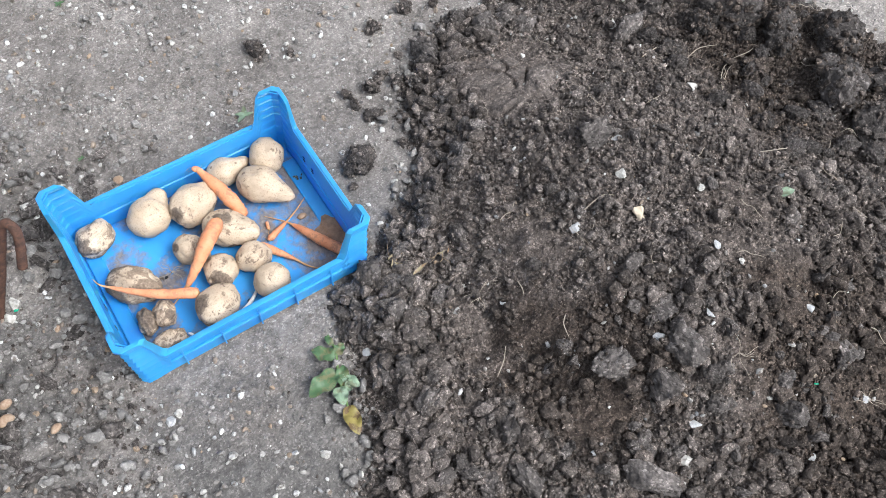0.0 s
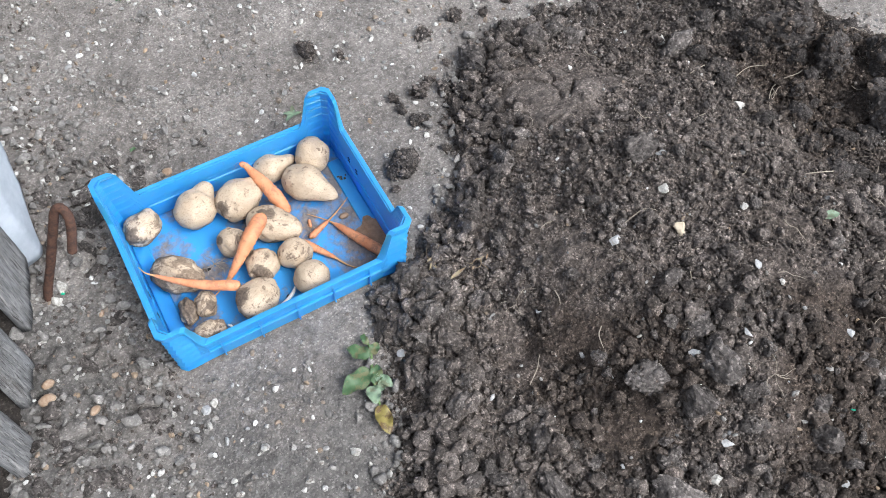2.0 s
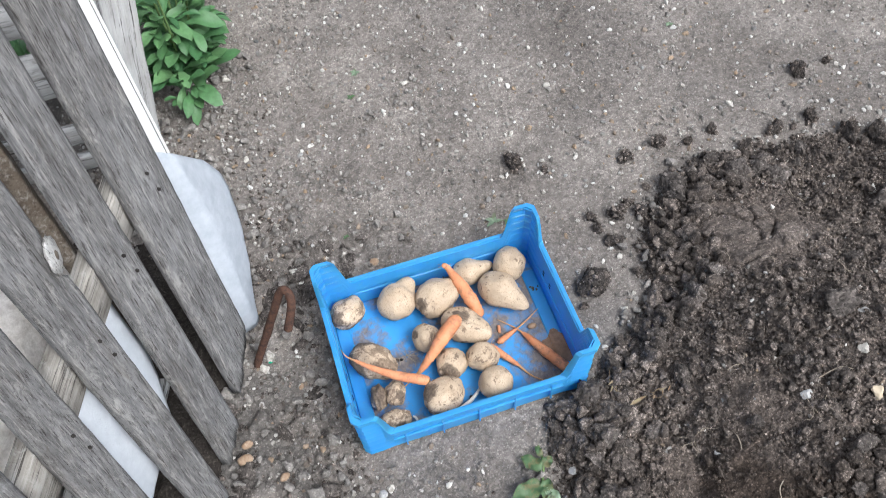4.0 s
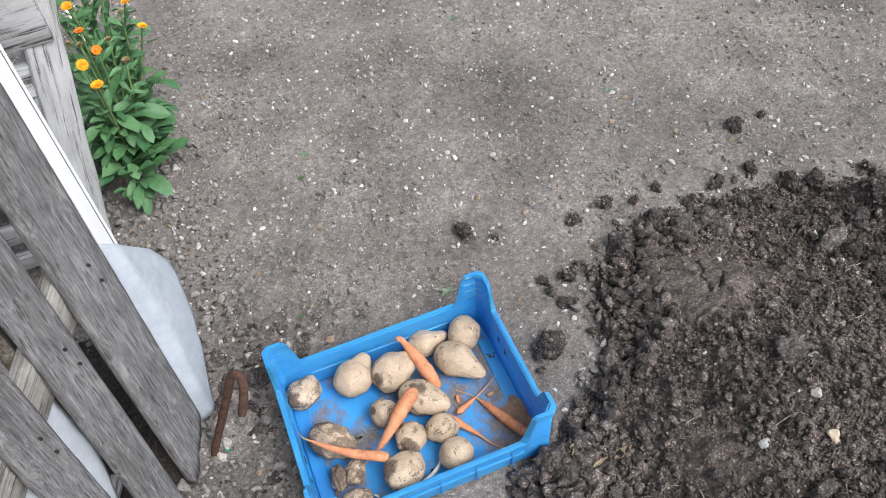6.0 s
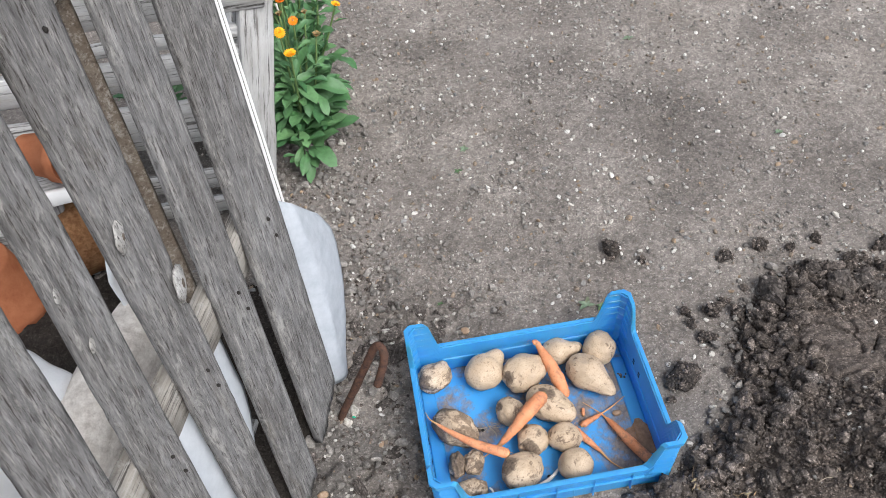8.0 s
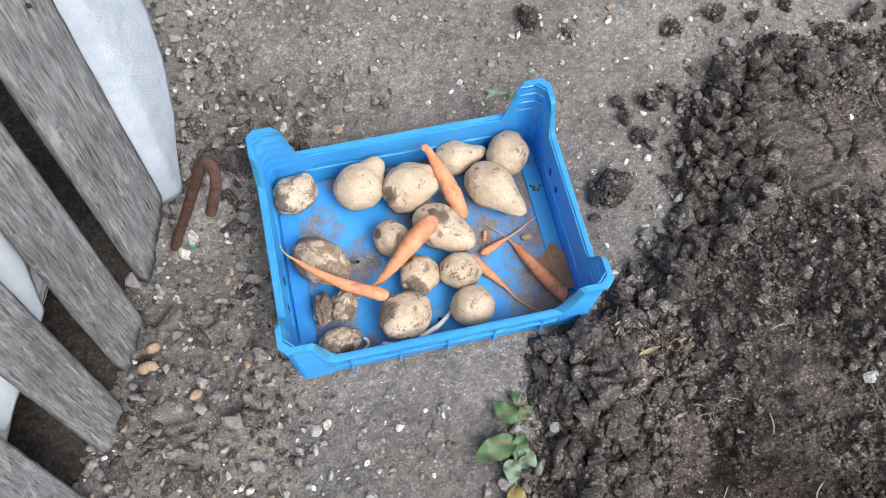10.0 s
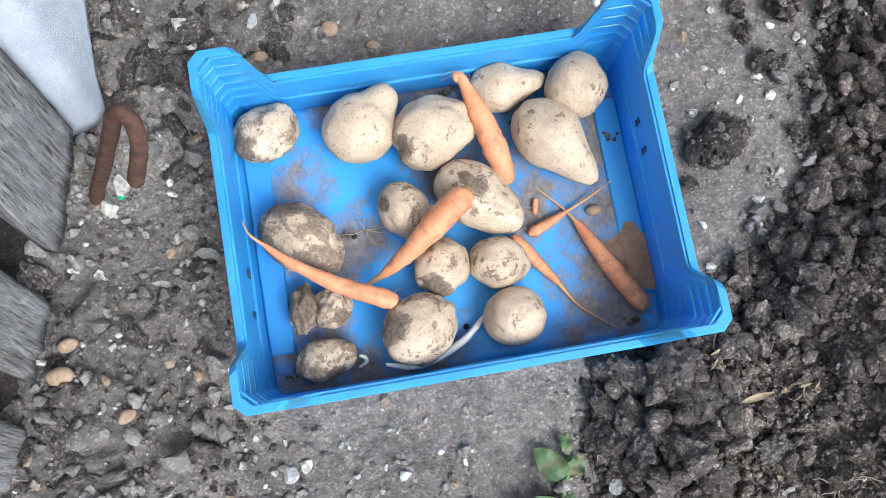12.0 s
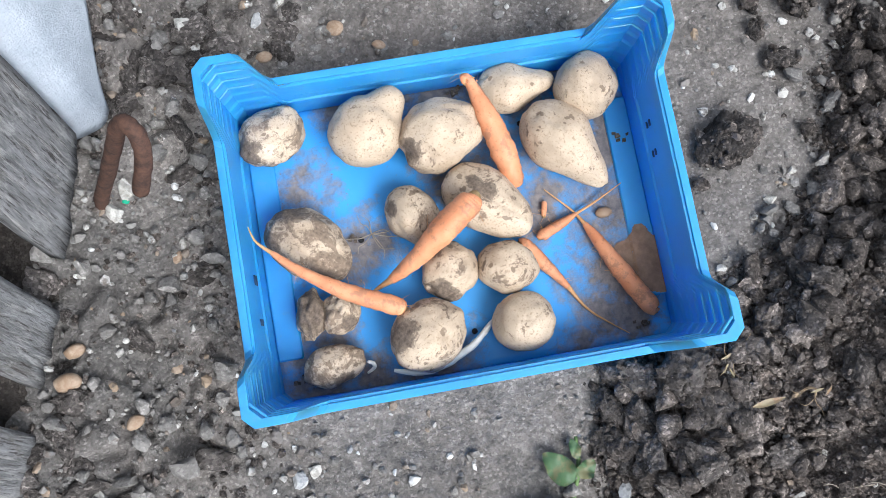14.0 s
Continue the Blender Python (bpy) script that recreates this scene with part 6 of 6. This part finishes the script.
tagged(part("twine", tube([(-0.452, 0.622, 0.5), (-0.45, 0.62, 0.54), (-0.455, 0.62, 0.57), (-0.45, 0.623, 0.62)], [0.0016] * 4, 14, 5), TWINE), "green garden twine tied round a slat", "twine")


# ---- pots and oddments behind the fence ----
def pot(loc, r, h, tilt, turn, label):
    bm = bmesh.new()
    prof = [(0.0, 0.0), (0.72, 0.0), (0.76, 0.05), (0.93, 0.76), (1.03, 0.77), (1.06, 0.98), (1.02, 1.0), (0.94, 0.98), (0.9, 0.8), (0.7, 0.08), (0.0, 0.06)]
    vs = [bm.verts.new((r * a, 0, h * z)) for a, z in prof]
    es = [bm.edges.new(p) for p in zip(vs, vs[1:])]
    bmesh.ops.spin(bm, geom=vs + es, cent=(0, 0, 0), axis=(0, 0, 1), angle=2 * math.pi, steps=36)
    bmesh.ops.remove_doubles(bm, verts=bm.verts, dist=0.0004)
    bmesh.ops.recalc_face_normals(bm, faces=bm.faces)
    ob = part("flower_pot", bm, TERRACOTTA)
    ob.matrix_basis = pose(*loc, tilt, 0, turn)
    return tagged(ob, label, "flower pot")


pot((-0.83, 0.545, 0.328), 0.047, 0.085, 90, 72, "orange terracotta pot lying on its side")
pot((-0.98, 0.45, 0.0), 0.085, 0.15, 180, 0, "upturned rough terracotta pot").location.z = 0.165
pot((-0.7, 0.535, 0.276), 0.05, 0.014, 0, 0, "shallow orange terracotta saucer on the bench")
bundle("textured_mat", [(-0.75, -0.12, 0.04, 0.2), (-0.71, -0.03, 0.06, 0.27), (-0.645, 0.11, 0.06, 0.31), (-0.6, 0.195, 0.055, 0.3), (-0.575, 0.25, 0.035, 0.22)], "rolled beige mat with a wrinkled texture", "mat", BEIGE, 21, 0.008)
bench = thing("low_bench", (0, 0, 0), "low timber bench with a white painted edge", "bench")
plank("top", (-0.84, 0.533, 0.265), (-0.66, 0.56, 0.265), 0.12, 0.02, PALE_WOOD, bench, (0, 0, 1), 50)
plank("edge_board", (-0.84, 0.463, 0.274), (-0.65, 0.492, 0.274), 0.03, 0.014, UPVC, bench, (0, -1, 0.3), 51, "white painted edge board")
plank("leg", (-0.82, 0.535, 0.0), (-0.82, 0.535, 0.255), 0.03, 0.03, PALE_WOOD, bench, (0, -1, 0), 52)
plank("leg", (-0.7, 0.545, 0.0), (-0.7, 0.545, 0.255), 0.03, 0.03, PALE_WOOD, bench, (0, -1, 0), 53)
bundle("coir_liner", [(-0.9, 0.5, 0.035, 0.14), (-0.8, 0.535, 0.045, 0.21), (-0.7, 0.565, 0.035, 0.17)], "shaggy brown coir basket liner", "liner", COIR, 25, 0.02)
frame_ = thing("wooden_frame", (0, 0, 0), "pale wooden slatted frame lying behind the fence", "frame")
for k in range(4):
    plank("slat", (-0.72 + 0.045 * k, -0.34 + 0.03 * k, 0.02 + 0.045), (-0.62 + 0.045 * k, -0.02 + 0.03 * k, 0.02 + 0.05), 0.03, 0.012, PALE_WOOD, frame_, (0, 0, 1), 61 + k)
plank("cross_bar", (-0.75, -0.22, 0.048), (-0.58, -0.17, 0.05), 0.03, 0.016, PALE_WOOD, frame_, (0, 0, 1), 66)
plank("cross_bar", (-0.75, -0.3, 0.02), (-0.6, -0.255, 0.02), 0.03, 0.036, PALE_WOOD, frame_, (0, 0, 1), 67)


# ---- marigolds ----
def marigold(x, y, height, spread_, leaves, flowers, seed, label):
    rng = random.Random(seed)
    ob = thing("marigold", (x, y, 0), label, "flowering plant", "marigolds beside the bin")
    bm = bmesh.new()
    for k in range(leaves):
        a = rng.uniform(0, 360)
        u = rng.random()
        L = rng.uniform(0.035, 0.1) * (1.1 - 0.35 * u)
        r = spread_ * rng.random() ** 0.7 * (1 - 0.3 * u) * (0.5 + 0.5 * min(1, u / 0.45))
        m = pose(r * math.cos(radians(a)) * 0.75, r * math.sin(radians(a)), 0.015 + u * height * 0.8, rng.uniform(-25, 25), rng.uniform(-75, -30) if u < 0.35 else rng.uniform(-50, 15), a + rng.uniform(-50, 50))
        sheet_leaf(L, L * rng.uniform(0.28, 0.42), rng.uniform(0.1, 0.7), seed * 91 + k, bm, m, 9, 0.2, 0.75, True)
    for fx, fy, fz, r, material, tilt in flowers:
        base = (rng.uniform(-0.02, 0.02), rng.uniform(-0.02, 0.02), 0.01)
        tip = Vector((fx - x, fy - y, fz))
        mid = (base[0] * 0.4 + tip.x * 0.6, base[1] * 0.4 + tip.y * 0.6, fz * 0.55)
        r *= 0.82
        for k in range(18):
            u = 0.25 + 0.68 * rng.random()
            q = Vector(mid) * (u / 0.6) + Vector(base) * (1 - u / 0.6) if u < 0.6 else Vector(mid) * ((1 - u) / 0.4) + tip * ((u - 0.6) / 0.4)
            L = rng.uniform(0.03, 0.062) * (1.25 - 0.6 * u)
            sheet_leaf(L, L * rng.uniform(0.28, 0.4), rng.uniform(0.0, 0.5), seed * 57 + k, bm, pose(q.x, q.y, q.z, rng.uniform(-30, 30), rng.uniform(-60, 0), rng.uniform(0, 360)), 8, 0.2, 0.75, True)
        part("stem", tube([base, mid, tip], [0.0035, 0.0028, 0.002], 10, 6), STALK, ob)
        pb = bmesh.new()
        layers = ((18, 1.0, 0.1), (16, 0.8, 0.35), (12, 0.55, 0.6)) if material is not SEEDHEAD else ((12, 0.9, 0.9), (10, 0.7, 1.3))
        for n, s, up in layers:
            for k in range(n):
                m = Matrix.Translation(tip) @ pose(0, 0, 0, tilt[0], tilt[1], 0) @ pose(0, 0, 0.002 * up, 0, -up * 38, k * 360 / n + s * 20)
                sheet_leaf(r * s, r * 0.3, 0.12, k, pb, m, 4, 0.1, 0.5, True)
        fl = part("flower", pb, material, ob, "orange daisy-like flower head" if material is not SEEDHEAD else "faded brown seed head")
        cb = bmesh.new()
        bmesh.ops.create_icosphere(cb, subdivisions=2, radius=r * 0.26)
        bmesh.ops.scale(cb, vec=(1, 1, 0.6), verts=cb.verts)
        bmesh.ops.translate(cb, vec=tip + Vector((0, 0, 0.003)), verts=cb.verts)
        part("flower_centre", cb, PETAL_DEEP if material is PETAL else SEEDHEAD, fl)
    part("foliage", bm, LEAF, ob, "broad glossy green leaves")


marigold(-0.345, 0.835, 0.25, 0.095, 170, [(-0.335, 0.735, 0.322, 0.0165, PETAL, (5, 0)), (-0.35, 0.776, 0.346, 0.0155, PETAL, (40, 20)), (-0.283, 0.863, 0.265, 0.017, SEEDHEAD, (10, 10)), (-0.324, 0.853, 0.318, 0.014, PETAL_DEEP, (30, 0)), (-0.35, 0.86, 0.33, 0.014, SEEDHEAD, (0, 0)), (-0.345, 0.9, 0.34, 0.013, PETAL_DEEP, (0, 0)), (-0.3, 0.9, 0.3, 0.013, SEEDHEAD, (0, 0)), (-0.37, 0.86, 0.34, 0.013, SEEDHEAD, (0, 20))], 4, "bushy marigold with bright orange flowers")
marigold(-0.33, 0.99, 0.26, 0.11, 90, [(-0.232, 0.961, 0.274, 0.014, PETAL, (0, 20)), (-0.36, 1.0, 0.34, 0.015, PETAL, (20, 0)), (-0.4, 1.02, 0.36, 0.017, PETAL_DEEP, (0, 0)), (-0.27, 1.05, 0.26, 0.014, SEEDHEAD, (0, 0))], 9, "marigold clump with fading orange flowers")
marigold(-0.36, 1.2, 0.25, 0.13, 80, [(-0.3, 1.2, 0.28, 0.016, PETAL_DEEP, (20, 0)), (-0.26, 1.16, 0.22, 0.014, PETAL, (0, 0)), (-0.38, 1.2, 0.3, 0.015, PETAL_DEEP, (0, 0)), (-0.36, 1.3, 0.3, 0.015, PETAL, (0, 0))], 13, "straggling marigold with small orange flowers")
marigold(-0.352, 0.772, 0.1, 0.06, 46, [], 23, "low strap-leaved marigold shoots beside the post")
marigold(-0.52, 0.95, 0.2, 0.1, 60, [], 17, "green leaves growing inside the timber bin")
marigold(-0.68, 0.93, 0.16, 0.12, 60, [], 19, "low green leaves behind the slats")
tagged(part("cane", tube([(-0.37, 1.08, 0.2), (-0.39, 1.15, 0.31), (-0.41, 1.25, 0.46)], [0.003, 0.003, 0.003], 12, 7), WHITE_ROOT), "pale dry cane among the marigolds", "cane")
